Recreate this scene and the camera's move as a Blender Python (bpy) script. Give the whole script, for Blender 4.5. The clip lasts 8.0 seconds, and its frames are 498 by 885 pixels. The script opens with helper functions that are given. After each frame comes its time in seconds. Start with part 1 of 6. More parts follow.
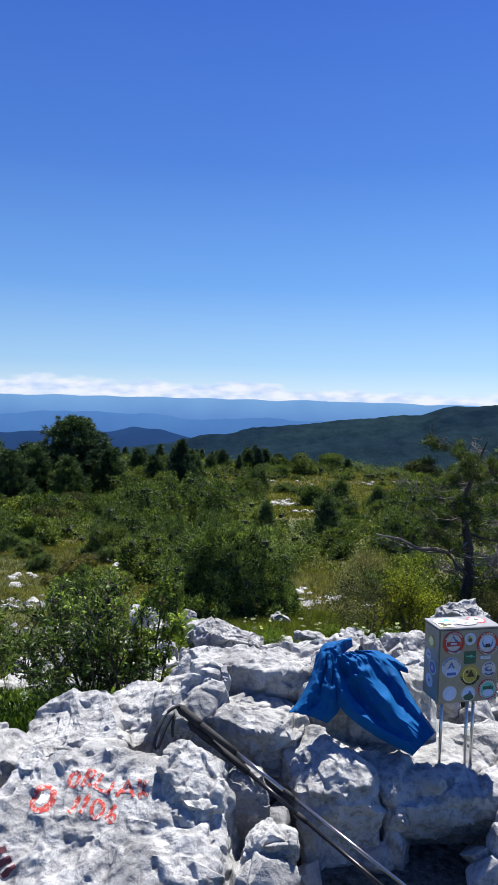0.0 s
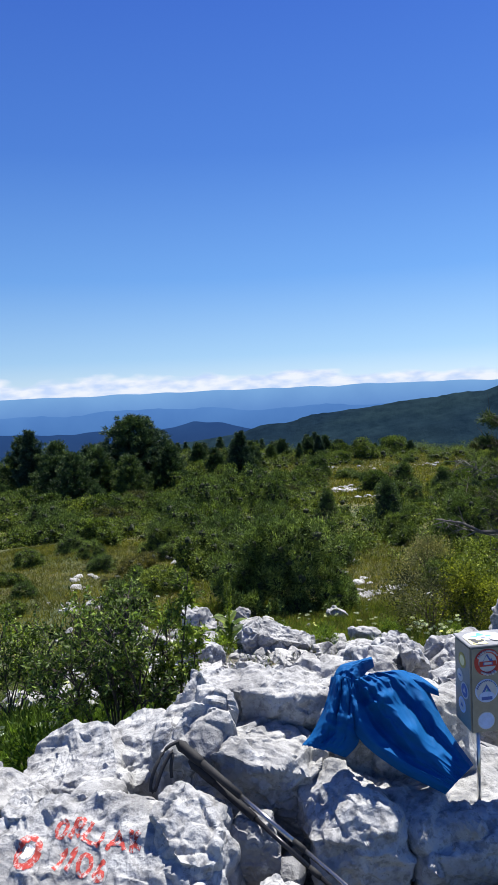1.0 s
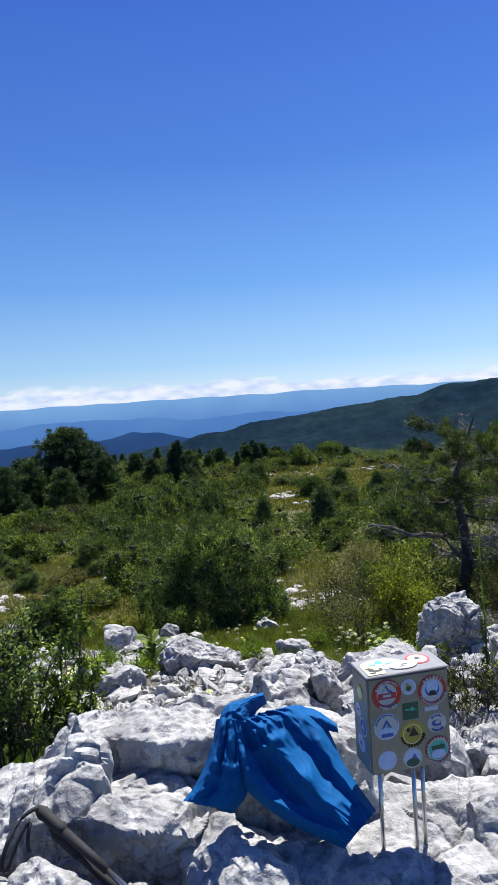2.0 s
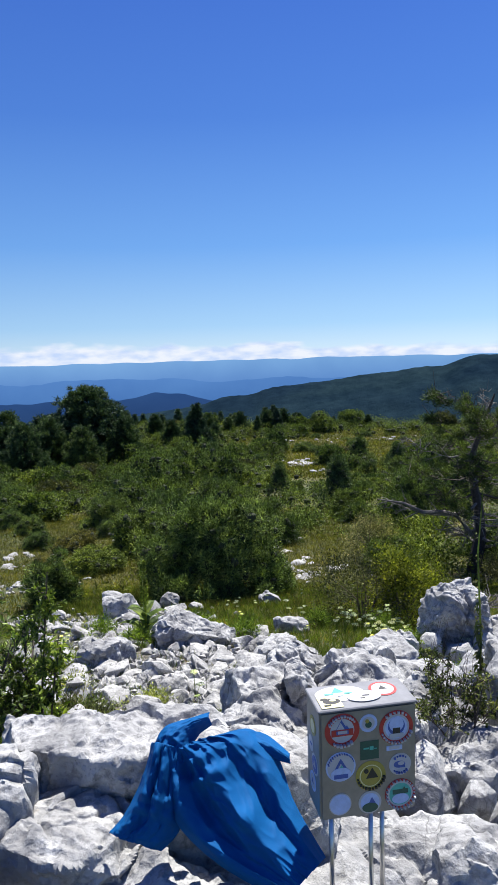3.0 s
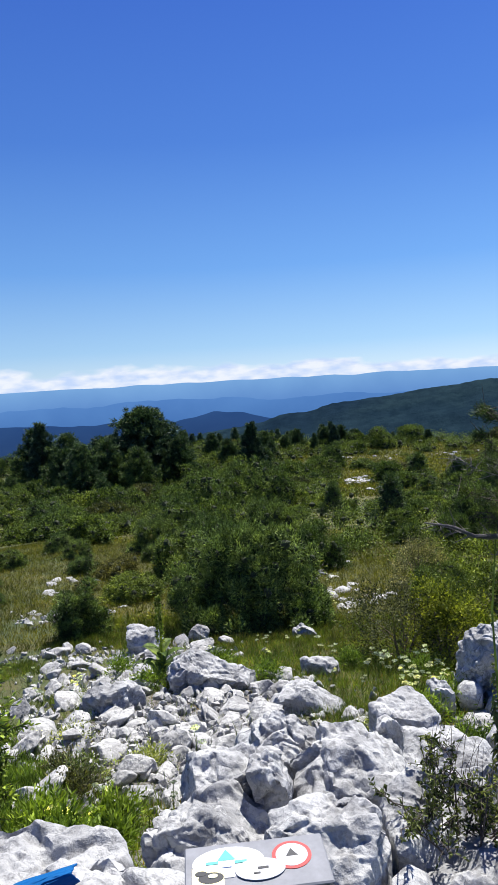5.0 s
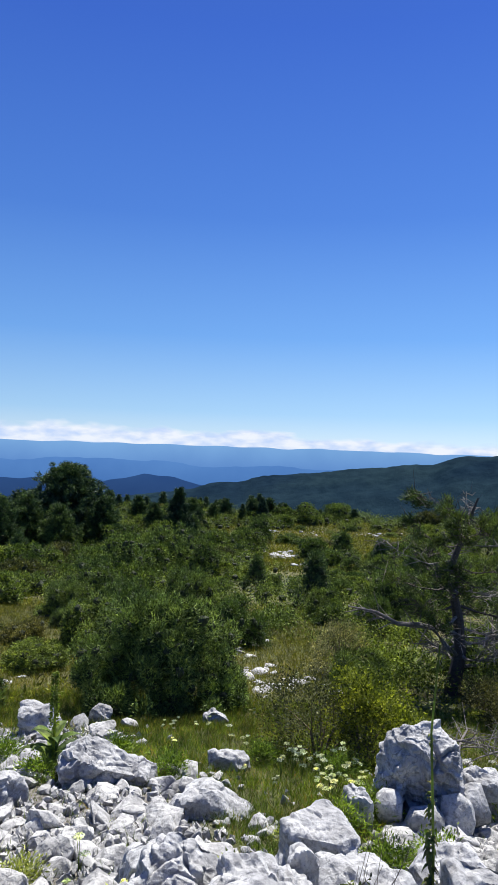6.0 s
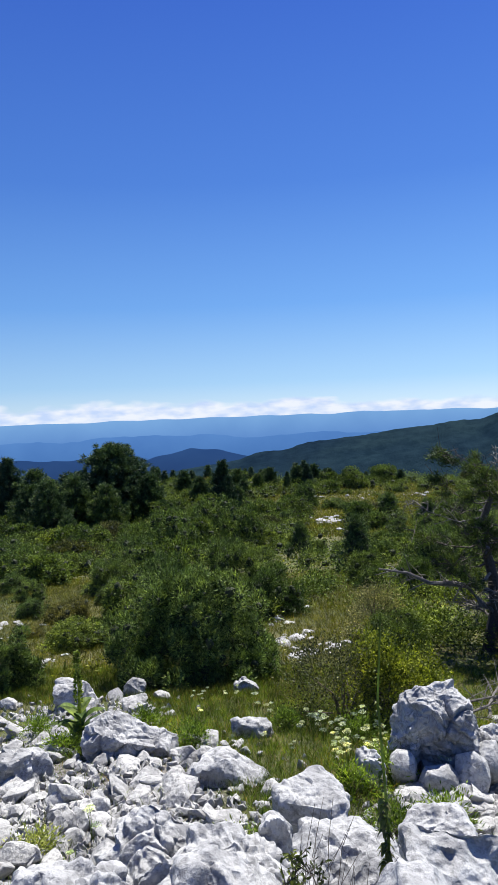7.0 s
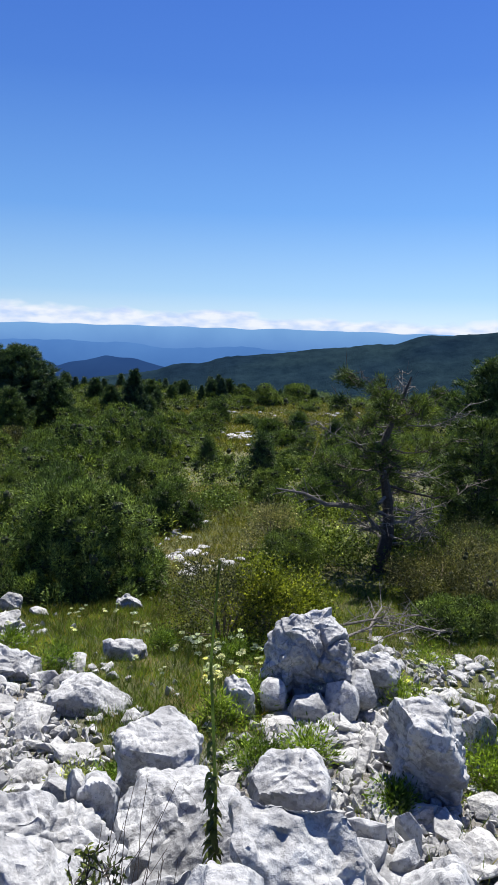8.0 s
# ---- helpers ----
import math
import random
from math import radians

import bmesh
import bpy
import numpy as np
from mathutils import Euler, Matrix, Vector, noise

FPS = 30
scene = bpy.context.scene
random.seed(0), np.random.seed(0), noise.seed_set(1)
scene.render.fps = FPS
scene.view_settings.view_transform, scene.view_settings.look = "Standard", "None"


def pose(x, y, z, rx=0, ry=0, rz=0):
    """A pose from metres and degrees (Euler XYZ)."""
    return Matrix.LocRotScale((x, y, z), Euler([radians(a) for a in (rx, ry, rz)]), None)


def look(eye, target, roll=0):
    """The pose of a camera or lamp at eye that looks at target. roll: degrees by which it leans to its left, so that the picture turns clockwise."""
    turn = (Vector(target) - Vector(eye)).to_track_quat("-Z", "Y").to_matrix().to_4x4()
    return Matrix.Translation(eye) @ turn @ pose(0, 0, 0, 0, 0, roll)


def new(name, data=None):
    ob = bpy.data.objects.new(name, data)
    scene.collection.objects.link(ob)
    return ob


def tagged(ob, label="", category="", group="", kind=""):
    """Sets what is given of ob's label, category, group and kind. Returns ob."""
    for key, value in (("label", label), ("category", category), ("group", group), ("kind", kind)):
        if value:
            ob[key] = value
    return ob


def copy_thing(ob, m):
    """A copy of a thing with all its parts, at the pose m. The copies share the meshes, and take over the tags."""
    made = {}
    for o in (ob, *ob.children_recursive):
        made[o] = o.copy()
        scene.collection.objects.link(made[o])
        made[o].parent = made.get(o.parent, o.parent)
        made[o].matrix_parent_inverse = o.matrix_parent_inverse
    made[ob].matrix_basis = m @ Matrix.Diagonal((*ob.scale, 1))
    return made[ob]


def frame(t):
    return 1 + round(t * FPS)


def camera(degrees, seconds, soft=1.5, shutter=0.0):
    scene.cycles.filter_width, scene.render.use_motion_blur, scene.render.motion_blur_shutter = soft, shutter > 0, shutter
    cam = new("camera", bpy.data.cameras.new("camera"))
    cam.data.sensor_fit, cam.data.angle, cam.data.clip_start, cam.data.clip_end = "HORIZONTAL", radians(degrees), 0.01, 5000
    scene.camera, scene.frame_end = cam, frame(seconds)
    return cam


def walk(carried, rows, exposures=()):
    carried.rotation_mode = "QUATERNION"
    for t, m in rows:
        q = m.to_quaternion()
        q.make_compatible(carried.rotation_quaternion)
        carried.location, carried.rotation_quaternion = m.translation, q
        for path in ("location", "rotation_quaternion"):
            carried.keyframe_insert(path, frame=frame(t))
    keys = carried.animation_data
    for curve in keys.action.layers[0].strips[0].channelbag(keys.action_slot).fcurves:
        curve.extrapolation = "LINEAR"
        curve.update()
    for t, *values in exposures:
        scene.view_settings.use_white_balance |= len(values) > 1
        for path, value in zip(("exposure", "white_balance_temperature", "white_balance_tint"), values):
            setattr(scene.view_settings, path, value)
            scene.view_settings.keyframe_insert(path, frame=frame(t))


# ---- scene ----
cam = camera(40.2, 8.0, soft=1.25)
PATH = [
    (0, (-0.009, -0.043, 1.588), (-0.004, 1.953, 1.463), 1.4),
    (0.5, (0.026, 0.208, 1.583), (-0.059, 2.197, 1.383), 1.6),
    (0.7, (0.085, 0.25, 1.581), (-0.051, 2.235, 1.379), 0.1),
    (1, (0.277, 0.328, 1.608), (0.103, 2.314, 1.453), -2.6),
    (1.2, (0.337, 0.347, 1.641), (0.19, 2.337, 1.516), -3.1),
    (1.5, (0.439, 0.417, 1.628), (0.31, 2.408, 1.496), -5.4),
    (1.7, (0.481, 0.495, 1.603), (0.463, 2.492, 1.497), -5.0),
    (2.8, (0.586, 1.058, 1.544), (0.551, 3.037, 1.261), -1.5),
    (3, (0.728, 1.023, 1.614), (0.665, 3.008, 1.373), -1.7),
    (3.2, (0.818, 1.034, 1.614), (0.682, 3.024, 1.47), -3.3),
    (3.5, (0.911, 1.147, 1.639), (0.713, 3.134, 1.538), -4.4),
    (3.8, (0.881, 1.275, 1.632), (0.718, 3.256, 1.403), -1.4),
    (4, (0.867, 1.374, 1.652), (0.665, 3.356, 1.472), -2.2),
    (4.2, (0.854, 1.512, 1.609), (0.698, 3.498, 1.44), -0.4),
    (5.3, (1.252, 1.716, 1.625), (1.01, 3.693, 1.44), -4.2),
    (5.5, (1.258, 1.836, 1.582), (1.07, 3.819, 1.405), -3.9),
    (5.8, (1.221, 1.966, 1.581), (1.186, 3.964, 1.504), 0.4),
    (6, (1.152, 2.04, 1.599), (1.119, 4.039, 1.614), 1.9),
    (6.2, (1.124, 2.152, 1.554), (1.155, 4.147, 1.407), 3.5),
    (6.5, (1.335, 2.085, 1.591), (1.354, 4.067, 1.324), -1.6),
    (6.8, (1.524, 2.083, 1.608), (1.382, 4.072, 1.457), -1.3),
    (7, (1.609, 2.094, 1.628), (1.447, 4.086, 1.552), -2.3),
    (7.2, (1.687, 2.273, 1.556), (1.601, 4.264, 1.389), -2.8),
    (7.5, (1.741, 2.406, 1.558), (1.768, 4.397, 1.367), 0.9),
    (7.8, (1.775, 2.637, 1.556), (1.808, 4.623, 1.327), 2.4),
    (8, (1.87, 2.682, 1.566), (1.953, 4.653, 1.237), 1.6),
]
walk(cam, [(t, look(eye, target, roll)) for t, eye, target, roll in PATH])


import mathutils

# ---- light ----
SUN_AZ, SUN_EL = 20.0, 62.0
world = bpy.data.worlds.new("world")
scene.world = world
world.use_nodes = True
wn = world.node_tree.nodes
sky = wn.new("ShaderNodeTexSky")
sky.sky_type = 'NISHITA'
sky.sun_disc = False
sky.sun_elevation, sky.sun_rotation = radians(SUN_EL), radians(SUN_AZ)
sky.altitude, sky.air_density, sky.dust_density, sky.ozone_density = 1100, 1.0, 0.0, 6.0
wn["Background"].inputs["Strength"].default_value = 0.0520
wl = world.node_tree.links
where = wn.new("ShaderNodeTexCoord")
height = wn.new("ShaderNodeSeparateXYZ")
wl.new(where.outputs["Generated"], height.inputs[0])
clear = wn.new("ShaderNodeValToRGB")
el = clear.color_ramp.elements
for _ in range(4):
    el.new(0.5)
for k, (at, c) in enumerate(((0.0, (6.4, 8.1, 9.6)), (0.05, (3.7, 6.3, 9.5)), (0.16, (1.60, 4.0, 8.9)), (0.32, (0.72, 2.25, 7.4)), (0.53, (0.38, 1.32, 6.3)), (1.0, (0.30, 0.70, 2.6)))):
    el[k].position, el[k].color = at, (*c, 1)
wl.new(height.outputs[2], clear.inputs[0])
blend = wn.new("ShaderNodeMix")
blend.data_type = 'RGBA'
blend.inputs[0].default_value = 0.85
wl.new(sky.outputs[0], blend.inputs[6])
wl.new(clear.outputs[0], blend.inputs[7])
side = wn.new("ShaderNodeMapRange")
for k, v in enumerate((-0.4, 0.4, 0.95, 1.10)):
    side.inputs[1 + k].default_value = v
wl.new(height.outputs[0], side.inputs[0])
sunward = wn.new("ShaderNodeVectorMath")
sunward.operation = 'SCALE'
wl.new(blend.outputs[2], sunward.inputs[0])
wl.new(side.outputs[0], sunward.inputs["Scale"])
wl.new(sunward.outputs[0], wn["Background"].inputs[0])
sun_data = bpy.data.lights.new("sun", 'SUN')
sun_data.energy, sun_data.angle, sun_data.color = 5.0, radians(0.53), (1.0, 0.97, 0.93)
sun = new("sun", sun_data)
sun_dir = Vector((math.sin(radians(SUN_AZ)) * math.cos(radians(SUN_EL)), math.cos(radians(SUN_AZ)) * math.cos(radians(SUN_EL)), math.sin(radians(SUN_EL))))
sun.matrix_world = look(sun_dir * 60, (0, 0, 0))
scene.view_settings.exposure = 0.97


# ---- materials ----
def material(name):
    m = bpy.data.materials.new(name)
    m.use_nodes = True
    return m, m.node_tree.nodes, m.node_tree.links, m.node_tree.nodes["Principled BSDF"]


def ramp(nodes, stops):
    r = nodes.new("ShaderNodeValToRGB")
    e = r.color_ramp.elements
    while len(e) < len(stops):
        e.new(0.5)
    for k, (p, c) in enumerate(stops):
        e[k].position, e[k].color = p, (*c, 1) if len(c) == 3 else c
    return r


def noise_node(nodes, links, vec, scale, detail=6, rough=0.6):
    n = nodes.new("ShaderNodeTexNoise")
    n.inputs["Scale"].default_value, n.inputs["Detail"].default_value, n.inputs["Roughness"].default_value = scale, detail, rough
    if vec:
        links.new(vec, n.inputs["Vector"])
    return n


def mix(nodes, links, a, b, fac, kind='MIX'):
    m = nodes.new("ShaderNodeMix")
    m.data_type, m.blend_type = 'RGBA', kind
    for sock, v in ((m.inputs[6], a), (m.inputs[7], b), (m.inputs[0], fac)):
        if isinstance(v, (int, float)):
            sock.default_value = v
        elif isinstance(v, tuple):
            sock.default_value = (*v, 1)
        else:
            links.new(v, sock)
    return m.outputs[2]


def bump(nodes, links, height, strength, distance, normal=None):
    b = nodes.new("ShaderNodeBump")
    b.inputs["Strength"].default_value, b.inputs["Distance"].default_value = strength, distance
    links.new(height, b.inputs["Height"])
    if normal:
        links.new(normal, b.inputs["Normal"])
    return b.outputs[0]


def world_coords(nodes):
    return nodes.new("ShaderNodeNewGeometry").outputs["Position"]


def make_rock_material(name, tint=(1, 1, 1)):
    m, n, l, p = material(name)
    pos = world_coords(n)
    big = noise_node(n, l, pos, 3.5, 5, 0.6)
    mid = noise_node(n, l, pos, 14, 6, 0.6)
    fine = noise_node(n, l, pos, 70, 6, 0.7)
    vor = n.new("ShaderNodeTexVoronoi")
    vor.inputs["Scale"].default_value = 26
    l.new(pos, vor.inputs["Vector"])
    base = ramp(n, [(0.30, (0.17, 0.168, 0.163)), (0.41, (0.34, 0.337, 0.33)), (0.50, (0.45, 0.447, 0.436))])
    l.new(mid.outputs[0], base.inputs[0])
    stain = ramp(n, [(0.46, (0, 0, 0)), (0.62, (1, 1, 1))])
    l.new(big.outputs[0], stain.inputs[0])
    c = mix(n, l, base.outputs[0], (0.23, 0.229, 0.228), stain.outputs[0])
    spots = ramp(n, [(0.60, (0, 0, 0)), (0.67, (0.8, 0.8, 0.8))])
    l.new(fine.outputs[0], spots.inputs[0])
    c = mix(n, l, c, (0.15, 0.148, 0.145), spots.outputs[0])
    mottle = ramp(n, [(0.53, (0, 0, 0)), (0.62, (0.70, 0.70, 0.70))])
    l.new(noise_node(n, l, pos, 24, 6, 0.62).outputs[0], mottle.inputs[0])
    c = mix(n, l, c, (0.19, 0.188, 0.188), mottle.outputs[0])
    bleached = ramp(n, [(0.55, (0, 0, 0)), (0.66, (0.8, 0.8, 0.8))])
    l.new(noise_node(n, l, pos, 9, 6, 0.7).outputs[0], bleached.inputs[0])
    c = mix(n, l, c, (0.55, 0.545, 0.53), bleached.outputs[0])
    warp = mix(n, l, pos, noise_node(n, l, pos, 5, 4, 0.6).outputs["Color"], 0.14)
    net = n.new("ShaderNodeTexVoronoi")
    net.feature = 'DISTANCE_TO_EDGE'
    net.inputs["Scale"].default_value = 7.5
    l.new(warp, net.inputs["Vector"])
    crack = ramp(n, [(0.0, (0.65, 0.65, 0.65)), (0.03, (0, 0, 0))])
    l.new(net.outputs["Distance"], crack.inputs[0])
    part_of = ramp(n, [(0.50, (0, 0, 0)), (0.62, (1, 1, 1))])
    l.new(noise_node(n, l, pos, 2.3, 3, 0.5).outputs[0], part_of.inputs[0])
    c = mix(n, l, c, (0.10, 0.098, 0.095), mix(n, l, crack.outputs[0], part_of.outputs[0], 1.0, 'MULTIPLY'))
    rust = noise_node(n, l, pos, 6.3, 7, 0.75)
    rr = ramp(n, [(0.66, (0, 0, 0)), (0.76, (0.55, 0.55, 0.55))])
    l.new(rust.outputs[0], rr.inputs[0])
    c = mix(n, l, c, (0.46, 0.38, 0.27), rr.outputs[0])
    c = mix(n, l, c, tint, 1.0, 'MULTIPLY')
    l.new(c, p.inputs["Base Color"])
    p.inputs["Roughness"].default_value = 0.9
    nb = bump(n, l, mid.outputs[0], 0.7, 0.036)
    nb = bump(n, l, vor.outputs["Distance"], 0.45, 0.015, nb)
    nb = bump(n, l, noise_node(n, l, pos, 34, 5, 0.65).outputs[0], 0.35, 0.008, nb)
    nb = bump(n, l, fine.outputs[0], 0.4, 0.006, nb)
    l.new(nb, p.inputs["Normal"])
    return m


ROCK = make_rock_material("limestone", (0.86, 0.868, 0.872))
STONE = make_rock_material("loose_limestone", (0.94, 0.935, 0.91))


def make_leaf_material(name, dark, light, translucent=0.35, rough=0.55, dead=None):
    m, n, l, p = material(name)
    geo = n.new("ShaderNodeNewGeometry")
    info = n.new("ShaderNodeObjectInfo")
    stops = [(0.0, dark), (0.75, light), (1.0, tuple(1.35 * v for v in light))]
    if dead:
        stops = [(0.0, dark), (0.7, light), (0.88, tuple(1.3 * v for v in light)), (0.93, dead)]
    r = ramp(n, stops)
    l.new(geo.outputs["Random Per Island"], r.inputs[0])
    tone = ramp(n, [(0.0, (0.60, 0.68, 0.64)), (0.5, (1.0, 1.0, 1.0)), (1.0, (1.24, 1.17, 0.88))])
    l.new(info.outputs["Random"], tone.inputs[0])
    c = mix(n, l, r.outputs[0], tone.outputs[0], 1.0, 'MULTIPLY')
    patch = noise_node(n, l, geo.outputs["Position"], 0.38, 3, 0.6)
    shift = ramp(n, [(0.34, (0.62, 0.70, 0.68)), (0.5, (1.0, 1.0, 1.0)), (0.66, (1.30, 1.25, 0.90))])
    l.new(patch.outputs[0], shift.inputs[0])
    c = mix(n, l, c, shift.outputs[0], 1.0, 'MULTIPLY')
    # Random spray tones: fresh growth, plus painted-in shade and sun between clumps.
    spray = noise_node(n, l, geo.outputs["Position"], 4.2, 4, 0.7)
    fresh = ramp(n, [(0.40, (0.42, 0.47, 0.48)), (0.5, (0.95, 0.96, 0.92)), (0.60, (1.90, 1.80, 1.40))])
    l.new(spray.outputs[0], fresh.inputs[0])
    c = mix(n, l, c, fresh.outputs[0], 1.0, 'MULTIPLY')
    c = mix(n, l, c, (0.865, 0.885, 0.81), 1.0, 'MULTIPLY')
    l.new(c, p.inputs["Base Color"])
    p.inputs["Roughness"].default_value = rough
    p.inputs["Specular IOR Level"].default_value = 0.10
    t = n.new("ShaderNodeBsdfTranslucent")
    warm = mix(n, l, c, (1.25, 1.3, 0.55), 1.0, 'MULTIPLY')
    l.new(warm, t.inputs[0])
    ms = n.new("ShaderNodeMixShader")
    ms.inputs[0].default_value = translucent
    l.new(p.outputs[0], ms.inputs[1])
    l.new(t.outputs[0], ms.inputs[2])
    l.new(ms.outputs[0], n["Material Output"].inputs[0])
    return m


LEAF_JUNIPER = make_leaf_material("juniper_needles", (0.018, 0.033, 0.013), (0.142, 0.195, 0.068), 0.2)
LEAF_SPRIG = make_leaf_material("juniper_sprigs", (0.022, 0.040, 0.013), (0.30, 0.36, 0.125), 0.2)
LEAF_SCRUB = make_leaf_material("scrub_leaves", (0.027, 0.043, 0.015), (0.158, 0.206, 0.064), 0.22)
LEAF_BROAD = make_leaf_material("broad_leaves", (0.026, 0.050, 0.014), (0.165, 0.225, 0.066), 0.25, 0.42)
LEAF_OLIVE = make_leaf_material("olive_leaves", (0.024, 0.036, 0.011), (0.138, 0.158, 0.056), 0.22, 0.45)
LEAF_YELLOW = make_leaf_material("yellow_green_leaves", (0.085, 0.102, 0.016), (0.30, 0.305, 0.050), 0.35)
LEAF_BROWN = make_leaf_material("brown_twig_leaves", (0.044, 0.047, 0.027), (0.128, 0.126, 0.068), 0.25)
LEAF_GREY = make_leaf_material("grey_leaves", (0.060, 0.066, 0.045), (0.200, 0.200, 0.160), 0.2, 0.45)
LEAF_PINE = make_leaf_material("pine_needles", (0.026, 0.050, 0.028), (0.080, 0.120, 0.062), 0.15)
# Dark needle green with a paler blue cast: aerial haze painted into it.
LEAF_PINE_FAR = make_leaf_material("hazed_black_pine_needles", (0.026, 0.048, 0.040), (0.066, 0.104, 0.074), 0.12)
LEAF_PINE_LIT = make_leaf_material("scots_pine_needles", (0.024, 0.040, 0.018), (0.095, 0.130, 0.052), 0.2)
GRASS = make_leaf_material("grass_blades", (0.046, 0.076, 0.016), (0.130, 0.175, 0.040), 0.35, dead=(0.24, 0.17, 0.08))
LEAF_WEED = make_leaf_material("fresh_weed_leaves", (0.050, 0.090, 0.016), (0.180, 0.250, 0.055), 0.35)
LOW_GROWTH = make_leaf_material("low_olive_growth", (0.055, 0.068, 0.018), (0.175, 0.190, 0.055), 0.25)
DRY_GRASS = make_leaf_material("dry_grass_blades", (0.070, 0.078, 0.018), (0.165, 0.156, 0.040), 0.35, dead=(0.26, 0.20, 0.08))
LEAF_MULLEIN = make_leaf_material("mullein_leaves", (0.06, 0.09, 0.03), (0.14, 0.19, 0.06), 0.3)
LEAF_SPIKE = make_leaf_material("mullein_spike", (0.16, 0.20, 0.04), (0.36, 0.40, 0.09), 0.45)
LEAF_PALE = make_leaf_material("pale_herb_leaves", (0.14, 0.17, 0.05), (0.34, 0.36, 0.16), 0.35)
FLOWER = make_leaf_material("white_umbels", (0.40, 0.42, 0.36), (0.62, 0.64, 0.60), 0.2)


def make_bark(name, dark, light, scale=30):
    m, n, l, p = material(name)
    pos = world_coords(n)
    a = noise_node(n, l, pos, scale, 6, 0.7)
    r = ramp(n, [(0.3, dark), (0.7, light)])
    l.new(a.outputs[0], r.inputs[0])
    l.new(r.outputs[0], p.inputs["Base Color"])
    p.inputs["Roughness"].default_value = 0.9
    l.new(bump(n, l, a.outputs[0], 0.8, 0.01), p.inputs["Normal"])
    return m


BARK = make_bark("dark_bark", (0.022, 0.017, 0.014), (0.085, 0.068, 0.054))
TWIG = make_bark("brown_twigs", (0.06, 0.045, 0.03), (0.18, 0.14, 0.10))
# Very dark green for lumps that stand in for shade inside foliage.
INNER = make_bark("inner_shade_dark", (0.016, 0.023, 0.007), (0.036, 0.044, 0.015), 40)
GREYWOOD = make_bark("weathered_grey_limbs", (0.06, 0.052, 0.046), (0.22, 0.20, 0.18))


def plain(name, colour, rough=0.6, metal=0.0, vary=0.12, scale=60, bumps=0.0):
    m, n, l, p = material(name)
    pos = world_coords(n)
    a = noise_node(n, l, pos, scale, 5, 0.65)
    r = ramp(n, [(0.3, tuple(v * (1 - vary) for v in colour)), (0.7, tuple(min(1, v * (1 + vary)) for v in colour))])
    l.new(a.outputs[0], r.inputs[0])
    l.new(r.outputs[0], p.inputs["Base Color"])
    p.inputs["Roughness"].default_value, p.inputs["Metallic"].default_value = rough, metal
    if bumps:
        l.new(bump(n, l, a.outputs[0], bumps, 0.004), p.inputs["Normal"])
    return m


STEEL = plain("brushed_steel", (0.27, 0.262, 0.245), 0.48, 0.6, 0.10, 40)
STEEL_TOP = plain("weathered_steel_lid", (0.185, 0.19, 0.205), 0.72, 0.1, 0.14, 30)
TUBE = plain("bare_steel_tube", (0.50, 0.49, 0.47), 0.32, 0.9, 0.12, 50)
RED = plain("red_print", (0.42, 0.035, 0.03), 0.45)
WHITE = plain("white_print", (0.46, 0.46, 0.47), 0.4, 0, 0.05)
NAVY = plain("blue_print", (0.05, 0.10, 0.34), 0.45)
SKYBLUE = plain("pale_blue_print", (0.42, 0.52, 0.75), 0.45)
GREEN = plain("green_print", (0.022, 0.085, 0.06), 0.45)
TEAL = plain("teal_print", (0.08, 0.42, 0.34), 0.45)
GOLD = plain("gold_print", (0.36, 0.29, 0.05), 0.5)
BLACK = plain("black_print", (0.02, 0.02, 0.02), 0.5)
CREAM = plain("cream_print", (0.72, 0.66, 0.36), 0.45)


def worn_paint(name, colour, wear):
    """Trail paint rubbed off the high grains of the stone."""
    m, n, l, p = material(name)
    pos = world_coords(n)
    grain = noise_node(n, l, pos, 55, 6, 0.7)
    blotch = noise_node(n, l, pos, 16, 4, 0.6)
    tone = ramp(n, [(0.3, tuple(0.75 * v for v in colour)), (0.7, tuple(1.25 * v for v in colour))])
    l.new(blotch.outputs[0], tone.inputs[0])
    gone = ramp(n, [(wear, (0, 0, 0)), (wear + 0.10, (1, 1, 1))])
    l.new(grain.outputs[0], gone.inputs[0])
    l.new(mix(n, l, tone.outputs[0], (0.42, 0.39, 0.375), gone.outputs[0]), p.inputs["Base Color"])
    p.inputs["Roughness"].default_value = 0.85
    l.new(bump(n, l, grain.outputs[0], 0.5, 0.006), p.inputs["Normal"])
    return m


PAINT_RED = worn_paint("red_trail_paint", (0.36, 0.036, 0.026), 0.50)
PAINT_DARK = plain("dark_red_trail_paint", (0.13, 0.035, 0.045), 0.8, 0, 0.35, 45, 0.5)
PAINT_WHITE = plain("white_trail_paint", (0.78, 0.76, 0.74), 0.75, 0, 0.1, 45, 0.4)
RUBBER = plain("black_foam_grip", (0.009, 0.009, 0.010), 0.8, 0, 0.2, 90, 0.4)
STRAP = plain("black_webbing", (0.02, 0.02, 0.022), 0.85, 0, 0.2, 200, 0.3)
ALU = plain("anodised_grey_shaft", (0.025, 0.025, 0.028), 0.3, 0.5, 0.1, 60)
ALU_BRIGHT = plain("bright_aluminium_shaft", (0.30, 0.30, 0.31), 0.25, 0.9, 0.06, 60)


